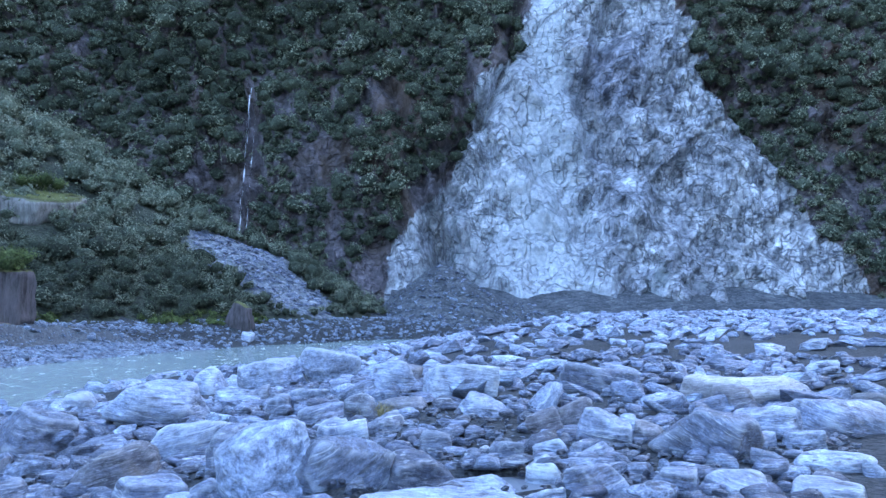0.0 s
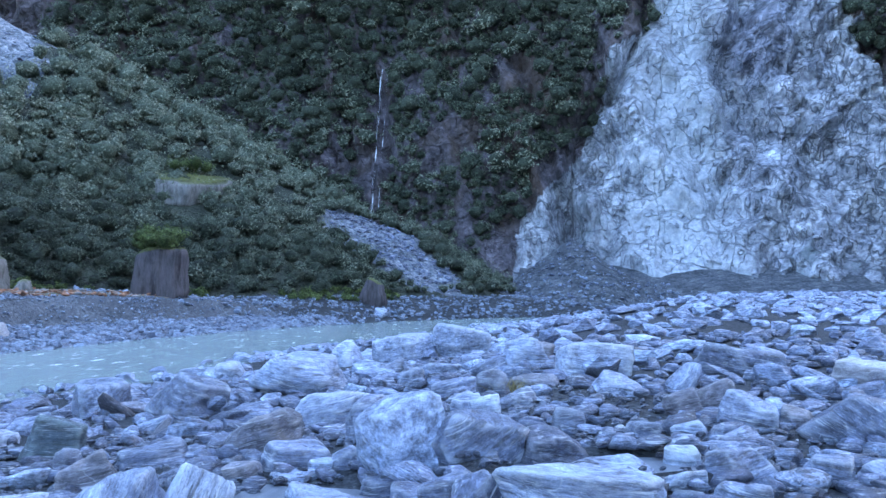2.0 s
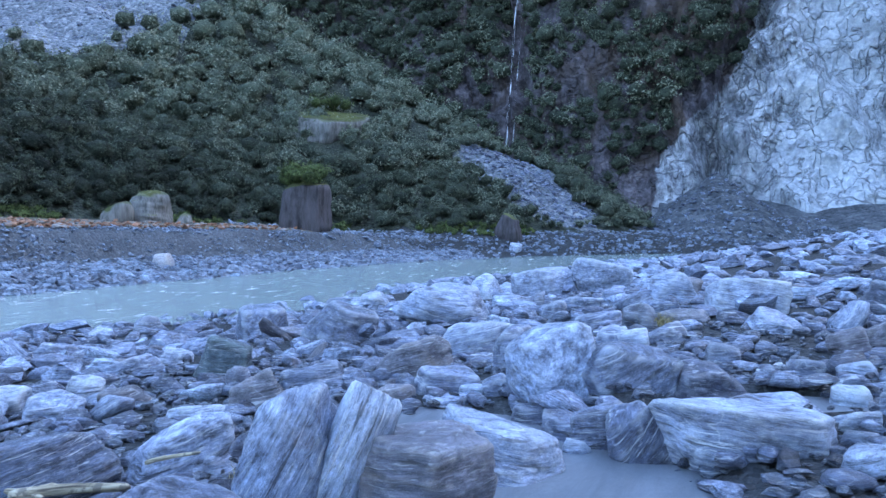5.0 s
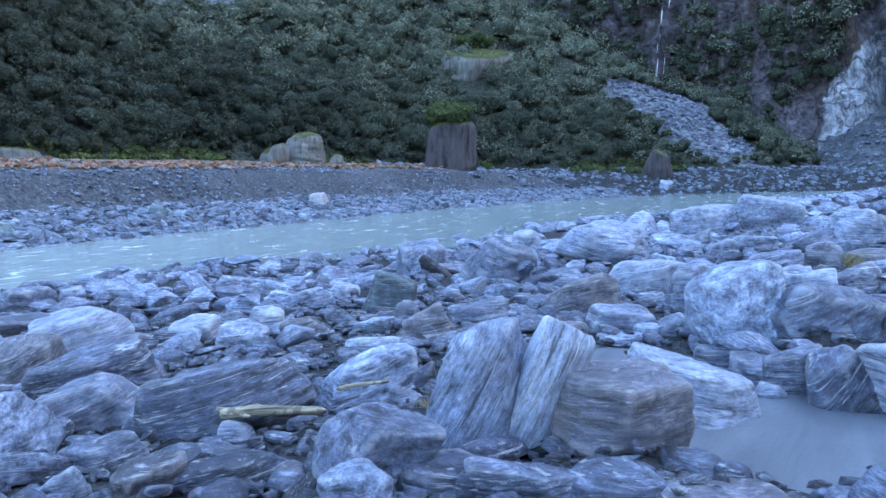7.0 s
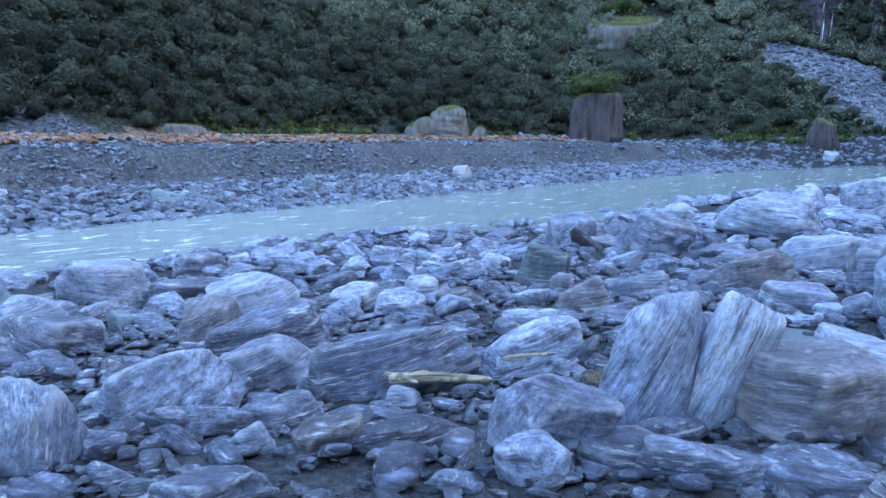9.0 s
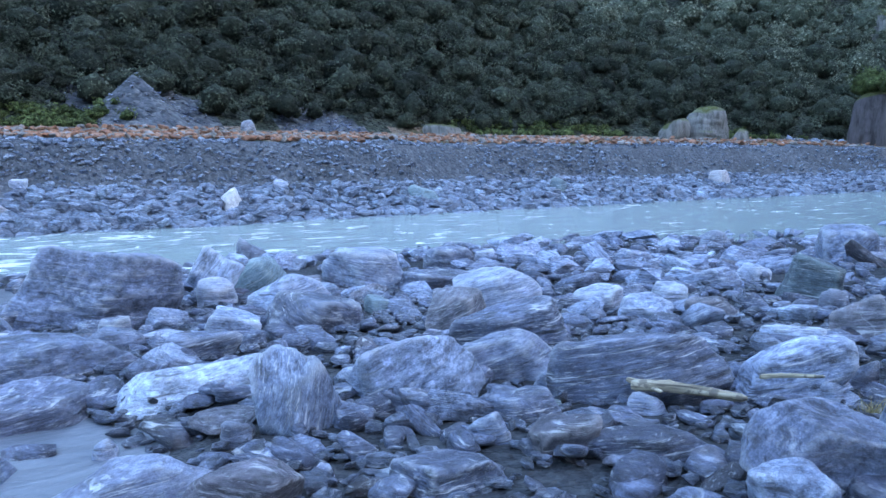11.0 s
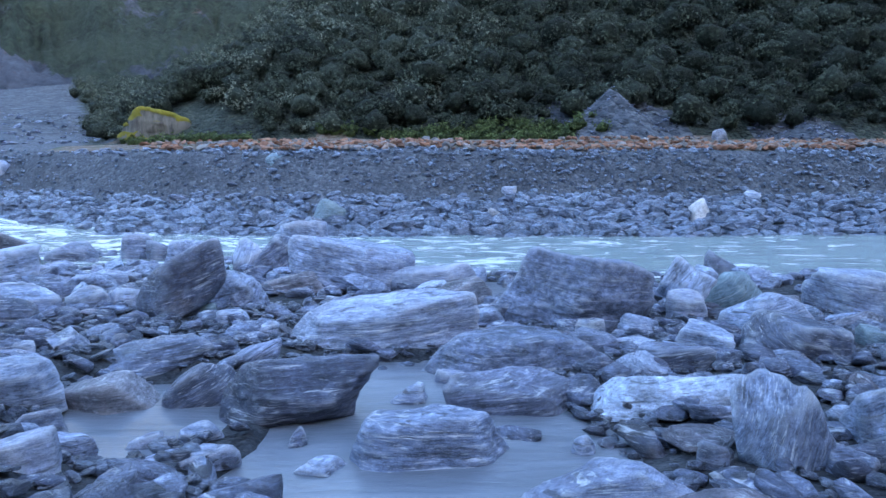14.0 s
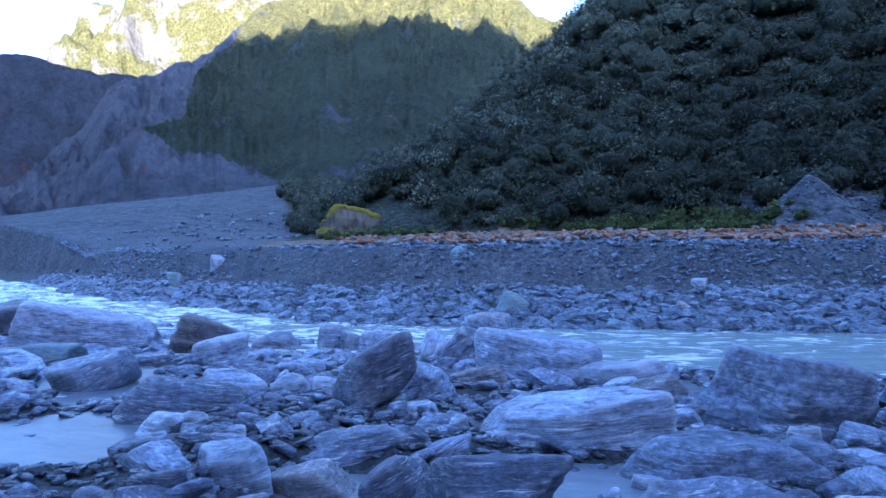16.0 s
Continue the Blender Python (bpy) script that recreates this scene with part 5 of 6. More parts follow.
boulder(-14.25, -7.69, -0.46, 1.13, 0.85, 0.79, 115, 8, 0, -6, 10101, ROCK, "blue-grey banded schist boulder on the gravel bar", 4)
boulder(-9.65, -5.61, -0.33, 1.54, 1.00, 0.60, 122, -7, 0, 0, 10139, ROCK_DARK, "dark grey banded schist slab among boulders", 5)
boulder(-10.80, -5.50, -0.42, 0.98, 0.64, 0.54, 109, -6, 0, 5, 10175, ROCK, "worn blue-grey schist block with pale streaks", 4)
boulder(-8.83, -5.27, -0.44, 0.88, 0.50, 0.28, 126, -2, 0, -4, 10212, ROCK_PALE, "pale grey schist slab with white quartz streaks", 4)
boulder(-7.03, -3.63, -0.37, 0.80, 0.56, 0.45, 119, 4, 0, 6, 10250, ROCK, "grey foliated schist boulder among smaller stones", 4)
boulder(-8.37, -3.15, -0.51, 1.47, 0.88, 0.43, 112, 5, 0, 0, 10287, ROCK_DARK, "worn blue-grey schist block with pale streaks", 5)
boulder(-7.43, -2.91, -0.56, 0.98, 0.69, 0.39, 113, 2, 0, 0, 10324, ROCK_RUST, "grey-brown schist boulder with rusty patches", 4)
boulder(-7.48, -2.27, -0.54, 0.73, 0.51, 0.47, 108, 26, 0, 0, 10361, ROCK_DARK, "dark grey banded schist slab among boulders", 4)
boulder(-11.30, -3.71, -0.13, 1.32, 0.79, 0.77, 109, 18, 0, 6, 10398, ROCK_DARK, "worn blue-grey schist block with pale streaks", 4)
boulder(-12.52, -3.26, -0.54, 1.13, 0.79, 0.70, 105, -6, 20, 10, 10434, ROCK_PLAIN, "blue-grey banded schist boulder on the gravel bar", 4)
boulder(-18.79, -7.25, -0.60, 0.73, 0.54, 0.82, 107, 0, 0, -6, 10471, ROCK, "grey foliated schist boulder among smaller stones", 3)
boulder(-18.64, -6.58, -0.66, 0.73, 0.55, 0.65, 117, 0, 0, 0, 10508, ROCK_DARK, "dark grey banded schist slab among boulders", 3)
boulder(-17.67, -5.72, -0.61, 1.26, 0.82, 0.75, 99, 12, 0, 5, 10545, ROCK, "blue-grey banded schist boulder on the gravel bar", 4)
boulder(-14.05, -5.99, -0.62, 1.28, 0.72, 0.37, 118, -2, 0, -4, 10582, ROCK, "grey foliated schist boulder among smaller stones", 4)
boulder(-5.96, -3.60, -0.23, 0.47, 0.31, 0.31, 136, 0, 0, 8, 10619, ROCK_DARK, "dark blue-grey schist block lying on stones", 4)
boulder(-13.71, -11.24, -0.44, 1.65, 1.08, 0.42, 127, 0, 0, -6, 10656, ROCK_GREEN, "greenish blue-grey smooth boulder on the bar", 4)
boulder(-12.00, -8.72, -0.42, 1.37, 0.96, 0.69, 127, 22, 0, 0, 10694, ROCK_DARK, "dark blue-grey schist block lying on stones", 4)
boulder(-11.50, -5.04, -0.51, 0.66, 0.49, 0.42, 105, 0, 0, 5, 10730, ROCK, "worn blue-grey schist block with pale streaks", 3)
boulder(-14.05, -2.69, -0.68, 1.06, 0.69, 0.41, 104, 6, 0, -4, 10768, ROCK_RUST, "grey-brown schist boulder with rusty patches", 4)
boulder(-18.27, -8.54, -0.67, 1.08, 0.81, 0.61, 127, -4, 0, 8, 10805, ROCK_DARK, "dark grey banded schist slab among boulders", 3)
boulder(-8.27, -5.13, -0.54, 0.41, 0.27, 0.28, 120, 0, 0, -6, 10841, ROCK, "worn blue-grey schist block with pale streaks", 3)
boulder(-14.53, -9.35, -0.60, 0.95, 0.62, 0.35, 131, 0, 0, 0, 10879, ROCK_DARK, "dark grey banded schist slab among boulders", 4)
boulder(-8.56, -3.94, -0.39, 0.51, 0.34, 0.31, 107, 6, 0, 5, 10915, ROCK, "grey foliated schist boulder among smaller stones", 4)
boulder(-11.35, -3.36, -0.62, 0.25, 0.19, 0.27, 110, 0, 0, -4, 10953, ROCK_GREEN, "greenish blue-grey smooth boulder on the bar", 3)
boulder(-10.73, -2.84, -0.59, 0.47, 0.35, 0.31, 117, 0, 0, 8, 10990, ROCK, "blue-grey banded schist boulder on the gravel bar", 3)
boulder(-11.41, 0.57, -0.63, 0.66, 0.49, 0.38, 92, 0, 0, 0, 11064, ROCK_DARK, "dark blue-grey schist block lying on stones", 4)
boulder(-11.76, -4.62, -0.54, 0.45, 0.34, 0.40, 103, 0, 0, 5, 11101, ROCK_PALE, "pale grey schist slab with white quartz streaks", 3)
boulder(-9.83, -2.26, -0.56, 0.42, 0.28, 0.29, 106, 0, 0, -4, 11137, ROCK, "grey foliated schist boulder among smaller stones", 3)
boulder(-9.50, -7.92, -0.37, 0.55, 0.36, 0.27, 144, 0, 0, 8, 11174, ROCK_DARK, "dark grey banded schist slab among boulders", 3)
boulder(-5.30, -2.74, -0.27, 0.65, 0.42, 0.23, 116, 4, 0, -6, 11211, ROCK_PALE, "light blue-grey smooth schist boulder", 4)
boulder(-6.40, -3.15, -0.52, 0.48, 0.36, 0.38, 125, 0, 0, 0, 11248, ROCK, "grey foliated schist boulder among smaller stones", 4)
boulder(-5.93, -1.99, -0.66, 0.94, 0.47, 0.32, 111, 9, 0, 0, 11322, ROCK, "blue-grey banded schist boulder on the gravel bar", 4)
boulder(-6.40, -2.32, -0.66, 0.32, 0.21, 0.28, 123, 0, 0, 8, 11360, ROCK, "grey foliated schist boulder among smaller stones", 3)
boulder(-6.45, -1.93, -0.58, 0.38, 0.21, 0.22, 114, 0, 0, 0, 11434, ROCK, "blue-grey banded schist boulder on the gravel bar", 4)
boulder(-8.73, -4.92, -0.43, 0.32, 0.21, 0.34, 112, 0, 0, 5, 11471, ROCK_PALE, "pale grey schist slab with white quartz streaks", 3)
boulder(-8.02, -4.16, -0.35, 0.40, 0.23, 0.23, 123, 6, 0, -4, 11508, ROCK_PALE, "light blue-grey smooth schist boulder", 3)
boulder(-27.10, 50.94, 3.50, 3.92, 3.14, 3.65, 28, 0, 85, 0, 11547, OUTCROP, "tall dark columnar rock with turf on top", 5, 0.75, 0.0)
boulder(-34.68, 40.26, 2.90, 2.01, 1.69, 1.49, 36, 8, 0, -6, 11582, MOSSY, "large lichened grey boulder on the terrace", 3)
boulder(-34.05, 42.53, 3.3, 3.5, 2.6, 2.25, 45, -6, 0, 0, 11620, MOSSY, "large lichened grey boulder on the terrace", 5, 0.9)
boulder(-32.05, 43.25, 2.55, 1.36, 1.15, 0.94, 27, 0, 0, 5, 11656, MOSSY, "large lichened grey boulder on the terrace", 3)
boulder(-36.38, 23.57, 2.60, 2.44, 1.82, 0.89, 61, 0, 0, -4, 11693, MOSSY, "large lichened grey boulder on the terrace", 4)
boulder(-37.4, 75.6, 12.9, 9.8, 7.2, 5.4, 38, -6, 0, 8, 11734, MOSSY, "bare grey rock outcrop in the wooded slope", 5, 0.3)
boulder(-40.68, -14.63, 3.1, 3.8, 2.7, 1.8, 110, -7, 0, 0, 11769, MOSS, "grey boulder capped with yellow moss beside the bush", 5, 0.95, 0.4)
boulder(-37.11, 12.81, 2.5, 0.88, 0.66, 1.02, 61, 0, 0, 5, 11840, ROCK_RUST, "rust-stained brownish grey schist boulder", 3)
boulder(-25.82, -3.86, -0.17, 1.22, 0.91, 0.95, 103, 0, 0, -4, 11877, ROCK_GREEN, "greenish blue-grey smooth boulder on the bar", 3)
boulder(-23.59, -4.10, -0.86, 1.86, 1.04, 1.25, 112, -6, 0, 8, 11915, ROCK, "grey foliated schist boulder among smaller stones", 4)
boulder(-26.14, 8.25, -0.11, 0.88, 0.88, 0.79, 72, 0, 0, 68, 11955, ROCK_TAN, "pale tan weathered boulder lying on gravel", 3)
boulder(-26.27, 15.91, -0.19, 1.31, 0.98, 0.76, 65, -4, 0, 0, 11988, ROCK_GREEN, "greenish blue-grey smooth boulder on the bar", 3)
boulder(-27.37, 10.45, 0.29, 0.64, 0.42, 0.42, 59, -4, 0, 5, 12026, ROCK_PALE, "light blue-grey smooth schist boulder", 3)
boulder(-28.71, -6.10, 1.53, 0.69, 0.52, 0.53, 106, 0, 0, -4, 12062, ROCK_GREEN, "greenish blue-grey smooth boulder on the bar", 3)
boulder(-27.55, 2.14, 0.45, 0.55, 0.41, 0.39, 97, 0, 0, 8, 12099, ROCK_PALE, "light blue-grey smooth schist boulder", 3)
boulder(-25.91, 1.51, -0.25, 0.54, 0.40, 0.47, 82, 0, 0, -6, 12136, ROCK_TAN, "pale tan weathered boulder lying on gravel", 3)
boulder(-26.69, 23.06, -0.01, 1.07, 0.80, 0.89, 55, 0, 0, 0, 12174, ROCK_GREEN, "greenish blue-grey smooth boulder on the bar", 3)
boulder(-33.24, -20.67, 0.41, 0.8, 0.6, 0.7, 113, 0, 0, 5, 12211, ROCK_GREEN, "greenish blue-grey smooth boulder on the bar", 3)
boulder(-33.63, -18.62, 1.20, 0.82, 0.61, 0.76, 123, 0, 0, -4, 12248, ROCK_PALE, "light blue-grey smooth schist boulder", 3)
boulder(-26.13, 33.61, 0.22, 1.18, 0.88, 0.84, 44, 0, 0, 0, 12359, ROCK_TAN, "pale tan weathered boulder lying on gravel", 3)

boulder(-15.9, 68.6, float(ground_height(-15.9, 68.6)) + 1.0, 2.7, 2.2, 2.4, 13, 0, 20, 0, 12503, OUTCROP, "brown weathered rock at the foot of the bush", 4, 0.6)
boulder(-14.7, 66.6, float(ground_height(-14.7, 66.6)) + 0.3, 1.2, 0.9, 0.8, 13, 0, 0, 0, 12502, ROCK, "pale boulder at the edge of the gravel flat", 3, 0.9)

# ---- loose stones of the bar ----
def on_ground(x, y, sink=0.0):
    return np.stack([x, y, ground_height(x, y) + sink], -1)


def bar_stones():
    rng = np.random.RandomState(7)
    for tier, (count, low, high, reach, level) in enumerate(((11000, 0.05, 0.17, 12.0, 1), (4600, 0.15, 0.38, 21.0, 2), (10000, 0.25, 0.8, 75.0, 1))):
        r = reach * np.sqrt(rng.uniform(0.012, 1, count)) ** (1.0 if tier < 2 else 0.85)
        az = np.radians(rng.uniform(-34, 142, count))
        x, y = -1.0 - np.sin(az) * r, np.cos(az) * r
        size = low + (high - low) * rng.power(0.55, count)
        keep = x > shore_near(y) - 0.5
        for pool in POOLS:
            keep &= (pool_reach(pool, x, y) > 0.95) | (rng.uniform(0, 1, count) < (0.6 if pool[5] == -0.53 else 0.12))
        x, y, size = x[keep], y[keep], size[keep]
        stone_heap("bar_stones", "loose angular blue-grey stones covering the gravel bar", on_ground(x, y, 0.02) + np.stack([0 * x, 0 * x, 0.12 * size], -1), size, (ROCK_WET_SHADED, ROCK_DARK, ROCK)[tier], 70 + tier, level, smooth=tier == 1)


bar_stones()


def slabs_between():
    """Single slabs and blocks that lie between the great boulders."""
    rng = np.random.RandomState(17)
    shapes = []
    for k in range(16):
        size = np.array([1.0, rng.uniform(0.45, 0.8), rng.uniform(0.18, 0.46)])
        shapes.append(mesh_from("stone", rock_points(3, size, 900 + k, 0.05 + 0.03 * k), ball(3)[1], [(ROCK, ROCK_DARK, ROCK, ROCK_PALE, ROCK, ROCK_RUST, ROCK_DARK, ROCK)[k % 8]]))
    labels = ("blue-grey schist stone on the bar", "dark grey schist stone on the bar", "blue-grey schist stone on the bar", "pale streaked schist stone on the bar",
              "blue-grey schist stone on the bar", "rusty grey schist stone on the bar", "dark grey schist stone on the bar", "blue-grey schist stone on the bar")
    taken = [(o.location.x, o.location.y, 0.42 * max(o.dimensions)) for o in scene.objects if o.name.startswith("boulder")]
    made = 0
    while made < 290:
        r, az = 3.0 + 12.5 * rng.uniform() ** 0.75, radians(rng.uniform(-32, 138))
        x, y = -1.0 - math.sin(az) * r, math.cos(az) * r
        size = 0.22 + 0.5 * rng.power(0.6) * (0.6 + r / 20)
        if x < shore_near(y) + 0.3 or any(math.hypot(x - a, y - b) < c for a, b, c in taken):
            continue
        if any(pool_reach(pool, x, y) < 1.0 for pool in POOLS) and rng.uniform() < 0.85:
            continue
        taken.append((x, y, 0.28 * size))
        k = rng.randint(0, 16)
        ob = new("stone", shapes[k])
        ob.matrix_world = pose(x, y, float(ground_height(x, y)) + 0.14 * size, rng.normal() * 14, rng.normal() * 14, math.degrees(az) + rng.normal() * 35) @ Matrix.Diagonal((size, size, size, 1))
        tagged(ob, labels[k % 8], "stone", "stones between the boulders")
        made += 1


slabs_between()


def bank_stones():
    rng = np.random.RandomState(8)
    n = 12000
    y = rng.uniform(-42, 62, n)
    over = np.abs(rng.normal(0, 1.0, n)) * 2.2 - 0.5
    size = np.where(over > 2.5, 0.05 + 0.2 * rng.power(0.4, n), 0.18 + 0.68 * rng.power(0.5, n) * np.clip(1.15 - over / 4, 0.3, 1))
    keep = (over < 4.2) & ((over < 2.3) | (rng.uniform(0, 1, n) < 0.75))
    y, over, size = y[keep], over[keep], size[keep]
    x = shore_far(y) - over
    fy = rng.uniform(50, 92, 2200)
    fx = shore_far(fy) + 1 - (shore_far(fy) + 1 - toe(fy)) * rng.uniform(0, 1, 2200)
    x, y, size = np.concatenate([x, fx]), np.concatenate([y, fy]), np.concatenate([size, 0.12 + 0.55 * rng.power(0.4, 2200)])
    stone_heap("bank_stones", "loose grey stones along the foot of the river bank", on_ground(x, y, 0.03), 0.85 * size, ROCK_BANK, 81, 1, flat=0.65)
    n = 17000
    y, over = rng.uniform(-42, 58, n), rng.uniform(1.2, 4.6, n)
    drift = rough(flat3(0.45 * y, over), 1.6, 3, 84)
    keep = (drift > 0.05 + ramp(over, [1.2, 3.0, 4.0, 4.5], [-0.4, 0.0, 0.12, -0.1])) | (rng.uniform(0, 1, n) < 0.1)
    y, over = y[keep], over[keep]
    size = (0.05 + 0.27 * rng.power(0.36, len(y))) * ramp(over, [1.2, 3.4, 4.6], [1.15, 0.75, 0.9])
    stone_heap("slope_stones", "patches of grey stones bedded in the gravel bank", on_ground(shore_far(y) - over, y, 0.02), size, ROCK_BANK, 85, 1, flat=0.65)
    n = 5200
    y, over = rng.uniform(-13, 52, n), 4.4 + 6.0 * rng.power(0.7, n)
    keep = rng.uniform(0, 1, n) < ramp(y, [-13, -4, 25, 40, 52], [0.25, 1, 1, 0.5, 0.15])
    y, over = y[keep], over[keep]
    stone_heap("lichen_stones", "orange lichen-covered stones strewn on the terrace", on_ground(shore_far(y) - over, y, 0.08), 0.07 + 0.3 * rng.power(0.6, len(y)), LICHEN, 83, 1, flat=0.55)


bank_stones()


def scree_stones():
    rng = np.random.RandomState(9)
    spots = []
    for cx, cy, wx, wy in SCREES:
        r, a = np.sqrt(rng.uniform(0, 1, 700)), rng.uniform(0, 6.28, 700)
        spots.append((cx + wx * r * np.cos(a), cy + wy * r * np.sin(a)))
    for hx, hy, tall, wide in HEAPS:
        r, a = 1.7 * wide * np.sqrt(rng.uniform(0, 1, 260)), rng.uniform(0, 6.28, 260)
        spots.append((hx + r * np.cos(a), hy + r * np.sin(a)))
    r, a = rng.uniform(52, 80, 1500), rng.uniform(0.2, 1.1, 1500)
    spots.append((-121 + r * np.cos(a), -52 + r * np.sin(a)))
    r, a = 12 * np.sqrt(rng.uniform(0, 1, 700)), rng.uniform(3.3, 6.1, 700)
    spots.append((3 + r * np.cos(a), 97 + r * np.sin(a)))
    x, y = (np.concatenate(v) for v in zip(*spots))
    size = 0.1 + 0.5 * rng.power(0.3, len(x)) * np.where(np.hypot(x + 40, y - 12) < 12, 0.2, 1.0)
    stone_heap("scree_stones", "broken grey stones strewn over the scree slopes", on_ground(x, y, 0.05), size, ROCK_DARK, 85, 1)


scree_stones()


# ---- bushes ----
def leafage(name, label, places, outs, radius, leaves, leaf, material, seed, category="bushes", squash=0.85, thing=False, lift=0.0, core=0.45):
    """Crowns of small leaves about a dark leafy core, all in one mesh: one crown a bush."""
    rng = np.random.RandomState(seed)
    n = len(places)
    total = n * leaves
    v = rng.normal(size=(total, 3))
    v /= np.linalg.norm(v, axis=1)[:, None]
    out = np.repeat(outs, leaves, 0)
    v = np.where(((v * out).sum(1) < -0.1)[:, None], -v, v)
    r = np.repeat(radius, leaves)
    odd = rng.uniform(0, 90, (n, 3))
    lump = 1 + 0.55 * value_noise(v * 1.9 + np.repeat(odd, leaves, 0), 5)
    centre = np.repeat(places, leaves, 0) + v * (r * lump * rng.uniform(0.6, 1.12, total))[:, None] * (1.0, 1.0, squash)
    face = v + rng.normal(size=(total, 3)) * 0.5 + (0, 0, 0.3)
    face /= np.linalg.norm(face, axis=1)[:, None]
    side = np.cross(face, rng.normal(size=(total, 3)))
    side /= np.linalg.norm(side, axis=1)[:, None] + 1e-9
    up = np.cross(face, side)
    s = (leaf * rng.uniform(0.6, 1.5, total) * np.clip(r, 0.6, 2.5) ** 0.5)[:, None]
    corners = np.stack([centre - side * s, centre + side * s * 0.7 - up * s * 0.55, centre + side * s * 0.5 + up * s * 0.65], 1).reshape(-1, 3)
    core_v, core_f = ball(1)
    push = 1 + 0.5 * value_noise(core_v[None] * 1.9 + odd[:, None], 5)
    cores = places[:, None] + core_v[None] * (radius * 0.66)[:, None, None] * push[..., None] * (1, 1, squash)
    faces = np.concatenate([np.arange(total * 3).reshape(-1, 3), (core_f[None] + (np.arange(n) * len(core_v))[:, None, None]).reshape(-1, 3) + total * 3])
    mesh = mesh_from(name, np.concatenate([corners, cores.reshape(-1, 3)]), faces, [material], None, True)
    # lift adds painted light to the random tone of each crown
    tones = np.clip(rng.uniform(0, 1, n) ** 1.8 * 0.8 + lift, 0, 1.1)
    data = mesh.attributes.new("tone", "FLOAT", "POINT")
    # core tone is darkened to paint the shade inside a crown
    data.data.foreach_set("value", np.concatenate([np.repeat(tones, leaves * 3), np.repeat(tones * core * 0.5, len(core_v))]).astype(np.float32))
    return tagged(new(name, mesh), label, category, kind="" if thing else "stuff")


def slope_out(x, y):
    e = 0.8
    nx = ground_height(x - e, y) - ground_height(x + e, y)
    ny = ground_height(x, y - e) - ground_height(x, y + e)
    out = np.stack([nx / (2 * e), ny / (2 * e), 0 * x + 1.0], -1)
    return out / np.linalg.norm(out, axis=1)[:, None]


# open ground about the great rocks: x, y, reach
CLEARINGS = [(-38.4, 3.0, 1.5), (-27.5, 52.0, 3.2), (-33.5, 41.5, 4.0), (-35.5, 22.5, 2.5), (-39.5, -14.0, 3.4), (-14.2, 64.8, 1.2), (-35.2, 71.5, 2.4)]


def scatter_grid(rng, x0, x1, y0, y1, step):
    x, y = (a.ravel() for a in np.meshgrid(np.arange(x0, x1, step), np.arange(y0, y1, step)))
    return x + step * rng.uniform(-0.55, 0.55, len(x)), y + step * rng.uniform(-0.55, 0.55, len(y))


def hillside_bushes():
    rng = np.random.RandomState(11)
    x, y = scatter_grid(rng, -112, -4, -75, 97, 0.98)
    d = hill_depth(x, y)
    keep = (d > 0.2 + 1.3 * np.where(y < -8, rough(flat3(x, y), 4, 2, 18), 0)) & (d < 62) & (rng.uniform(0, 1, len(x)) < ramp(d, [0, 14, 22, 62], [1.0, 0.9, 0.5, 0.28]))
    for cx, cy, wx, wy in SCREES:
        keep &= (((x - cx) / wx) ** 2 + ((y - cy) / wy) ** 2) > 1 + 0.2 * rng.normal(size=len(x))
    for cx, cy, clear in CLEARINGS:
        keep &= np.hypot(x - cx, y - cy) > clear
    for hx, hy, tall, wide in HEAPS:
        keep &= (np.hypot(x - hx, y - hy) > 1.6 * wide) | (x < hx - 0.7)
    x, y, d = x[keep], y[keep], d[keep]
    radius = (0.55 + 0.95 * rng.power(0.45, len(x))) * ramp(d, [0, 4, 14, 22, 60], [0.75, 1.0, 1.1, 1.35, 1.75])
    # paler tone up the slope and at both ends stands in for light
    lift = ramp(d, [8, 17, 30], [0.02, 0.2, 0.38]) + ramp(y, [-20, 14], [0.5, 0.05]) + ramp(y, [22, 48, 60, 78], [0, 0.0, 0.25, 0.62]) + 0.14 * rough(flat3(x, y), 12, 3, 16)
    places = on_ground(x, y) + np.stack([0 * x, 0 * x, 0.55 * radius + 0.35 * rng.uniform(0, 1, len(x)) ** 2], -1)
    outs, near = slope_out(x, y), d < 17
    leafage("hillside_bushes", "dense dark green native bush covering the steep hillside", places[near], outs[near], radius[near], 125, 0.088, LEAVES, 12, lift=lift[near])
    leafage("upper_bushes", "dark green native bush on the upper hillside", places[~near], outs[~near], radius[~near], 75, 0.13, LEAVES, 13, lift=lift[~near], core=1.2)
    n = 900
    y = rng.uniform(-18, 75, n)
    x = toe(y) + rng.uniform(-1.2, 1.5, n)
    keep = (shore_far(y) - x > 4) & (rough(flat3(x, y), 6, 2, 15) > -0.1)
    x, y = x[keep], y[keep]
    n = 150
    gy = rng.uniform(-3.0, 5.6, n)
    gx = -37.9 - 2.2 * rng.uniform(0, 1, n) * np.clip((gy + 4) / 6, 0.2, 1)
    x, y = np.concatenate([x, gx]), np.concatenate([y, gy])
    leafage("fringe_shrubs", "low fresh green shrubs at the foot of the bush", on_ground(x, y, 0.1), slope_out(x, y), rng.uniform(0.18, 0.5, len(x)), 46, 0.11, LEAVES_FRESH, 14)


hillside_bushes()

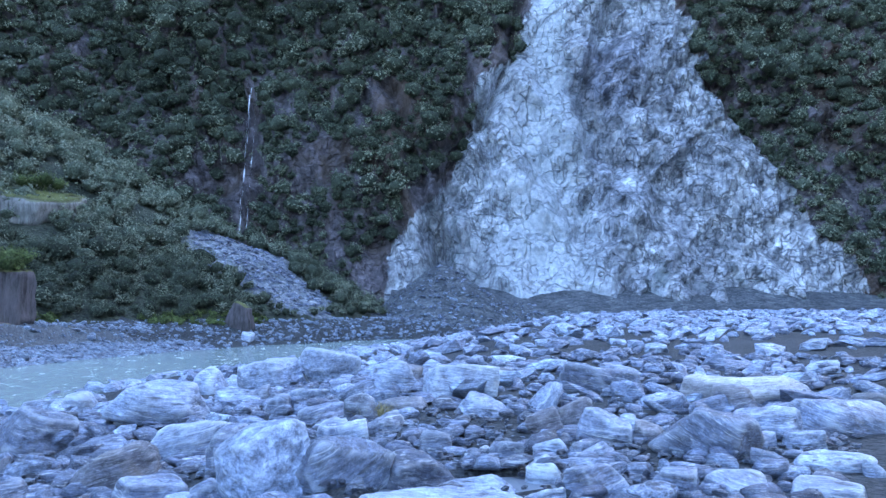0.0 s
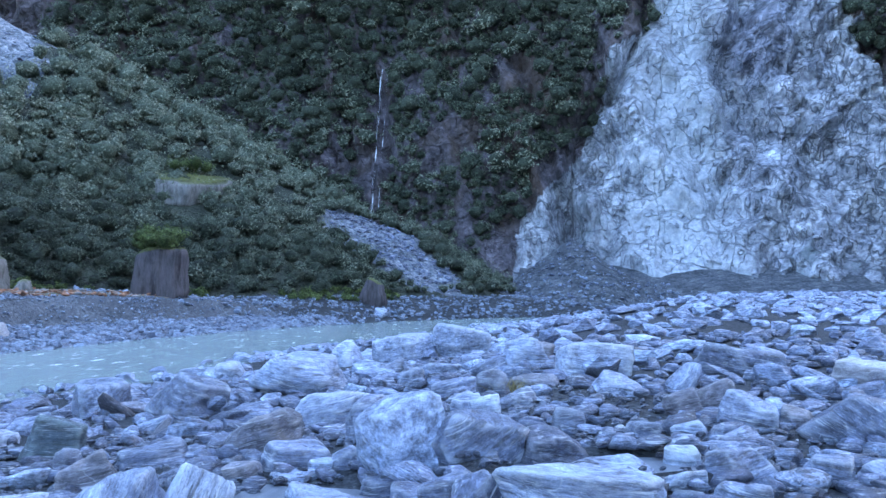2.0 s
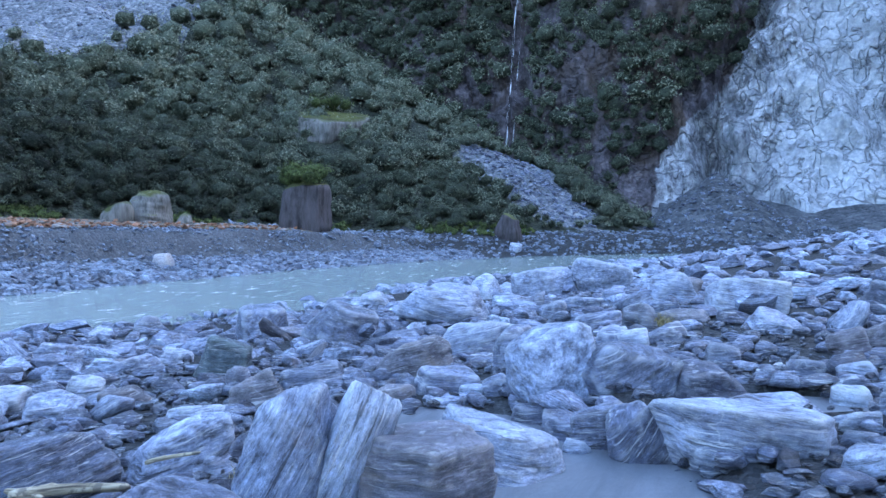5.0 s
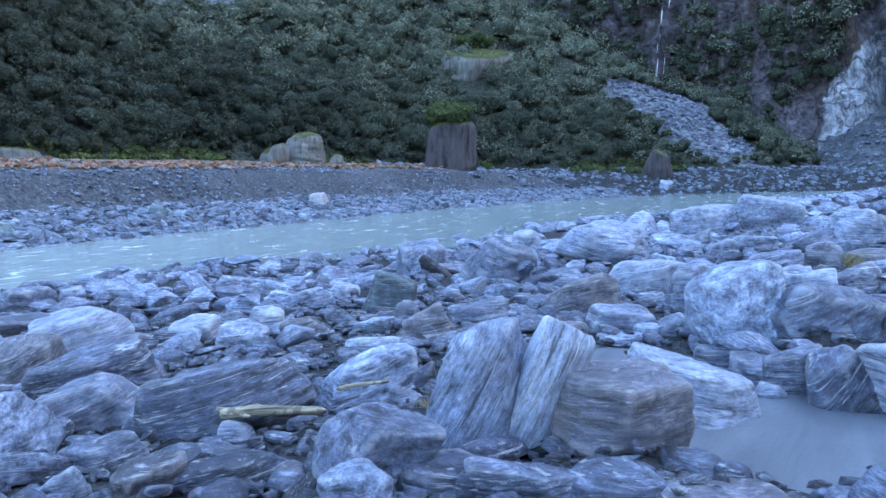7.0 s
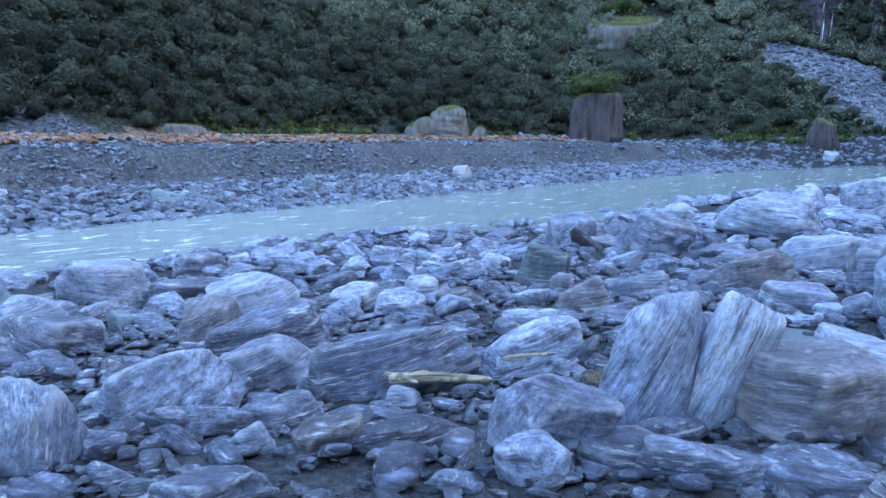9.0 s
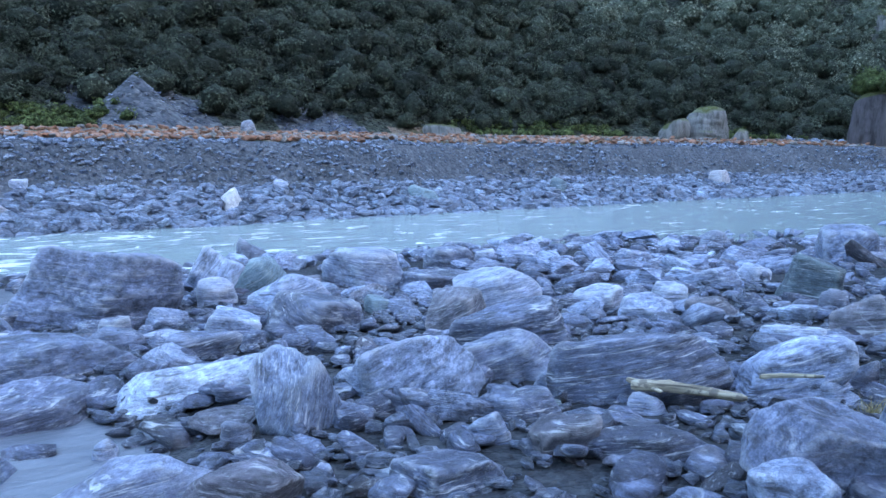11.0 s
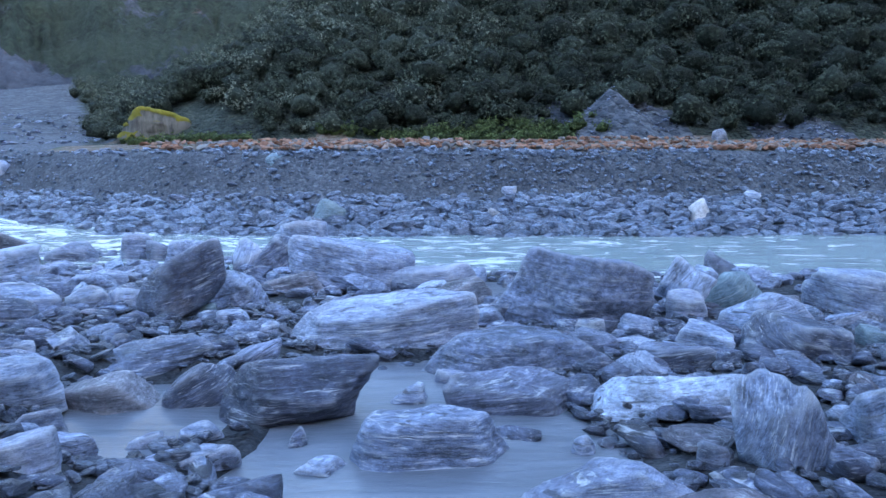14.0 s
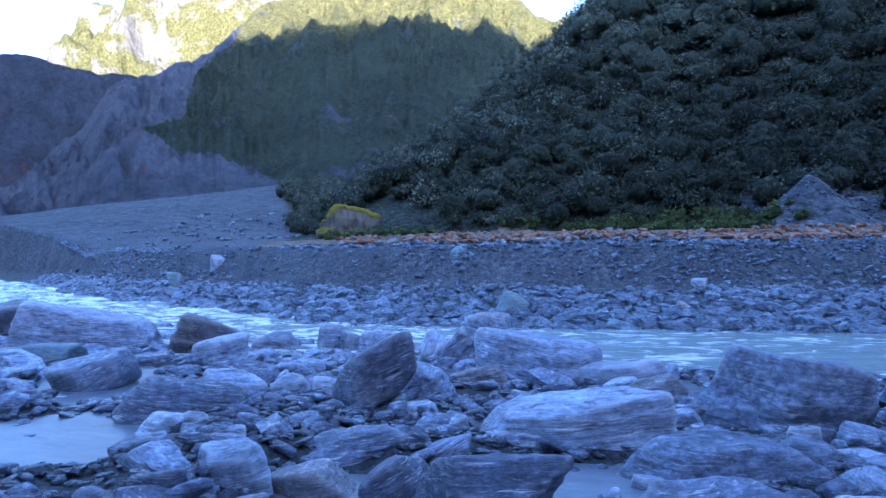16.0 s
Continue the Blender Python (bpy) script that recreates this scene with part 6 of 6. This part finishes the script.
# bare damp patches of the wooded wall: x, z, half width, half height
DAMP = [(-23.5, 25, 1.6, 12), (-19, 33, 2.2, 2.5), (-11, 25, 2.5, 2.5), (-30, 21, 2.2, 2.0), (-4, 34, 4.0, 3.0), (-15, 23, 2.5, 4.0), (-26, 21, 2.0, 4.0), (-11, 13, 1.6, 4.0), (58, 29, 2.0, 5.0), (60, 20, 2.0, 5.0), (2, 12, 2, 4)]


def wall_bushes():
    rng = np.random.RandomState(21)
    x, z = scatter_grid(rng, -80, 72, 3, 58, 1.25)
    n = len(x)
    w = 2.0 * rough(np.stack([x, 0 * x, z * 0.4], -1), 4, 3, 45)
    bare = (x > bare_left(z) + w - 0.5) & (x < bare_right(z) + w + 0.5)
    keep = ~bare
    for cx, cz, wx, wz in DAMP:
        keep &= (((x - cx) / wx) ** 2 + ((z - cz) / wz) ** 2) > 1 + 0.25 * rng.normal(size=n)
    keep &= ~((np.abs(x - bare_left(z) + 2.0) < 1.4) & (rng.uniform(0, 1, n) < 0.7))
    x, z = x[keep], z[keep]
    y = cliff_face(x, z)
    radius = (0.65 + 1.35 * rng.power(0.45, len(x))) * ramp(z, [0, 60], [0.9, 1.2])
    outs = np.tile([0.0, -0.8, 0.6], (len(x), 1))
    # lift paints the wall's leaves lighter, most on the right, as if better lit
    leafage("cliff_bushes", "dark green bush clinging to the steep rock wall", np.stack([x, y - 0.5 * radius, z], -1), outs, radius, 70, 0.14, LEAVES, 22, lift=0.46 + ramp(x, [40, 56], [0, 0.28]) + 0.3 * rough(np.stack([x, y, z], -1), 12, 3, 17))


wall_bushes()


# ---- driftwood caught between the boulders ----
def driftwood(a, b, thick, label, seed):
    """A bleached, slightly bent limb from a to b with a broken end and a knot."""
    rng = np.random.RandomState(seed)
    a, b = np.array(a), np.array(b)
    length = np.linalg.norm(b - a)
    t, turn = np.linspace(0, 1, 22), np.radians(np.arange(0, 360, 30))
    tt, aa = np.meshgrid(t, turn, indexing="ij")
    r = thick * (1 - 0.35 * tt) * (1 + 0.10 * rough(np.stack([tt * 6, np.cos(aa), np.sin(aa)], -1), 1.0, 3, seed))
    r = r * np.where(tt == 0, 0.75, 1) * np.where(tt == 1, 0.35, 1) + 0.35 * thick * np.exp(-((tt - 0.32) / 0.03) ** 2) * np.clip(np.cos(aa - 1), 0, 1)
    x = (tt - 0.5) * length
    y, z = r * np.cos(aa) + 0.03 * np.sin(tt * 4) * length, r * np.sin(aa) + 0.02 * np.sin(tt * 3 + 1) * length
    rings, spokes = len(t), len(turn)
    verts = np.concatenate([np.stack([x, y, z], -1).reshape(-1, 3), [[x[0, 0] + 0.01, y[0].mean(), z[0].mean()], [x[-1, 0], y[-1].mean(), z[-1].mean()]]])
    faces = [(i * spokes + j, i * spokes + (j + 1) % spokes, (i + 1) * spokes + (j + 1) % spokes, (i + 1) * spokes + j) for i in range(rings - 1) for j in range(spokes)]
    n = rings * spokes
    bm = bmesh.new()
    points = [bm.verts.new(v) for v in verts]
    for f in faces:
        bm.faces.new([points[k] for k in f])
    for j in range(spokes):
        bm.faces.new([points[n], points[(j + 1) % spokes], points[j]])
        bm.faces.new([points[n + 1], points[n - spokes + j], points[n - spokes + (j + 1) % spokes]])
    mesh = bpy.data.meshes.new("driftwood")
    bm.to_mesh(mesh)
    bm.free()
    mesh.materials.append(WOOD)
    mesh.polygons.foreach_set("use_smooth", [True] * len(mesh.polygons))
    ob = new("driftwood", mesh)
    way = Vector(b - a)
    ob.matrix_world = Matrix.Translation((a + b) / 2) @ way.to_track_quat("X", "Z").to_matrix().to_4x4()
    tagged(ob, label, "driftwood")


driftwood((-4.52, 3.98, -0.22), (-3.86, 4.36, -0.18), 0.045, "bleached broken driftwood limb lying on stones", 3)
driftwood((-4.60, 4.02, -0.20), (-4.30, 4.05, -0.21), 0.022, "short weathered stick beside the driftwood limb", 4)
driftwood((-3.95, 4.62, -0.12), (-3.55, 4.72, -0.02), 0.018, "thin pale driftwood twig on a slab", 6)


# ---- turf and moss that caps the great rocks, and the shrubs on them ----
def cap(rock, name, material, label, seed, steep=0.45, thick=0.06):
    """A ragged skin of turf or moss over whatever of the rock faces up, as a part of it."""
    mesh = rock.data
    n = len(mesh.vertices)
    co, normal = np.empty(n * 3), np.empty(n * 3)
    mesh.vertices.foreach_get("co", co)
    mesh.vertices.foreach_get("normal", normal)
    co, normal = co.reshape(-1, 3), normal.reshape(-1, 3)
    up = (normal @ np.array(rock.matrix_world.to_3x3()).T)[:, 2] + (0.12 if steep < 0.4 else 0.35) * rough(co + seed, 0.6, 3, seed)
    tri = np.array([list(f.vertices) for f in mesh.polygons])
    tri = tri[(up[tri] > steep).all(1)]
    used, index = np.unique(tri, return_inverse=True)
    rim = np.clip((up[used] - steep) / 0.2, 0.0, 1)[:, None]
    skin = co[used] + normal[used] * (rim * thick * (1.2 + rough(co[used], 0.25, 3, seed)[:, None]) + 0.004)
    part(name, mesh_from(name, skin, index.reshape(-1, 3), [material]), rock, label)


LUSH = moss("turf", (0.10, 0.09, 0.06), (0.12, 0.13, 0.045), -1.0)
GOLD = moss("golden_moss", (0.14, 0.12, 0.03), (0.28, 0.235, 0.03), -1.0)
for thing in [o for o in scene.objects if o.name.startswith("boulder") and o.get("label", "")]:
    if thing["label"].startswith("tall dark"):
        thing.name = "rock_column"
        cap(thing, "turf_cap", LUSH, "tufted green turf", 5, 0.62, 0.05)
    elif "outcrop" in thing["label"]:
        thing.name = "rock_outcrop"
        cap(thing, "turf_cap", LUSH, "tufted green turf", 6, 0.6, 0.08)
    elif "yellow moss" in thing["label"]:
        cap(thing, "moss_cap", GOLD, "thick yellow moss", 7, 0.3, 0.05)
    elif thing["label"].startswith("large lichened") and max(thing.dimensions) > 1.8:
        cap(thing, "moss_cap", LUSH, "thin green moss", 8, 0.75, 0.03)


def rock_shrub(x, y, z, radius, count, seed, label):
    rng = np.random.RandomState(seed)
    places = np.array([x, y, z]) + rng.normal(size=(count, 3)) * (radius * 0.5, radius * 0.5, radius * 0.3) + (0, 0, radius * 0.4)
    shrub = tagged(new("shrub"), label, "shrub")
    shrub.location = (x, y, z - 0.4)
    bpy.context.view_layer.update()
    leaves = leafage("foliage", "", places - np.array(shrub.location), np.tile([0.0, 0.0, 1.0], (count, 1)), rng.uniform(0.35, 0.65, count) * radius, 130, 0.09, LEAVES_FRESH, seed, "", 0.9, True)
    leaves.parent = shrub
    for k in range(min(count, 6)):
        foot, tip = rng.normal(size=3) * (0.15, 0.15, 0), places[k] - np.array(shrub.location)
        a = np.linspace(0, 2 * np.pi, 7)[:-1]
        t = np.linspace(0, 1, 5)
        ring = np.stack([np.cos(a), np.sin(a), 0 * a], -1)
        verts = np.concatenate([foot + (tip - foot) * u + ring * 0.07 * (1 - 0.7 * u) + (0.1 * np.sin(3 * u), 0, 0) for u in t])
        faces = np.array([(i * 6 + j, i * 6 + (j + 1) % 6, i * 6 + 6 + (j + 1) % 6, i * 6 + 6 + j) for i in range(4) for j in range(6)])
        part("stem", mesh_from("stem", verts, faces, [WOOD]), shrub)


rock_shrub(-27.1, 51.0, 5.5, 1.5, 16, 61, "fresh green shrub growing on top of the rock column")
rock_shrub(-37.9, 78.0, 15.0, 1.8, 10, 62, "pale green shrub on the rock outcrop")


# ---- tufts of dry grass among the stones ----
def grass_tuft(x, y, size, seed):
    rng = np.random.RandomState(seed)
    z = float(ground_height(np.array([x]), np.array([y]))[0])
    n = 90
    foot = rng.normal(size=(n, 3)) * (0.12, 0.12, 0.0) * size * 2
    way = rng.normal(size=(n, 3)) * (0.5, 0.5, 0.08) + (0, 0, 1)
    way *= (size * rng.uniform(0.6, 1.2, n) / np.linalg.norm(way, axis=1))[:, None]
    side = np.cross(way, rng.normal(size=(n, 3)))
    side *= (0.012 * size * 2 / np.linalg.norm(side, axis=1))[:, None]
    sag = np.stack([way[:, 0], way[:, 1], 0 * way[:, 2]], -1) * 0.35
    verts = np.stack([foot - side, foot + side, foot + way * 0.6 + side * 0.7, foot + way * 0.6 - side * 0.7, foot + way + sag + side * 0.1, foot + way + sag - side * 0.1], 1).reshape(-1, 3)
    base = np.arange(n)[:, None] * 6
    faces = np.concatenate([base + [0, 1, 2, 3], base + [3, 2, 4, 5]])
    ob = new("grass_tuft", mesh_from("grass_tuft", verts, faces, [STRAW]))
    ob.location = (x, y, z)
    tagged(ob, "tuft of dry straw-coloured grass between the stones", "grass")


def straw():
    s = Shader("straw")
    g = s.add("NewGeometry")
    return s.finish(s.ramp(g.outputs["Random Per Island"], (0.0, (0.14, 0.12, 0.05)), (0.6, (0.33, 0.27, 0.13)), (1.0, (0.45, 0.39, 0.22))), None, 0.7, 0.3)


STRAW = straw()
for gx, gy, size, seed in ((-0.75, 11.5, 0.3, 1), (-0.55, 11.7, 0.22, 2), (-5.0, 4.25, 0.14, 3), (-3.3, 4.85, 0.16, 4)):
    grass_tuft(gx, gy, size, seed)
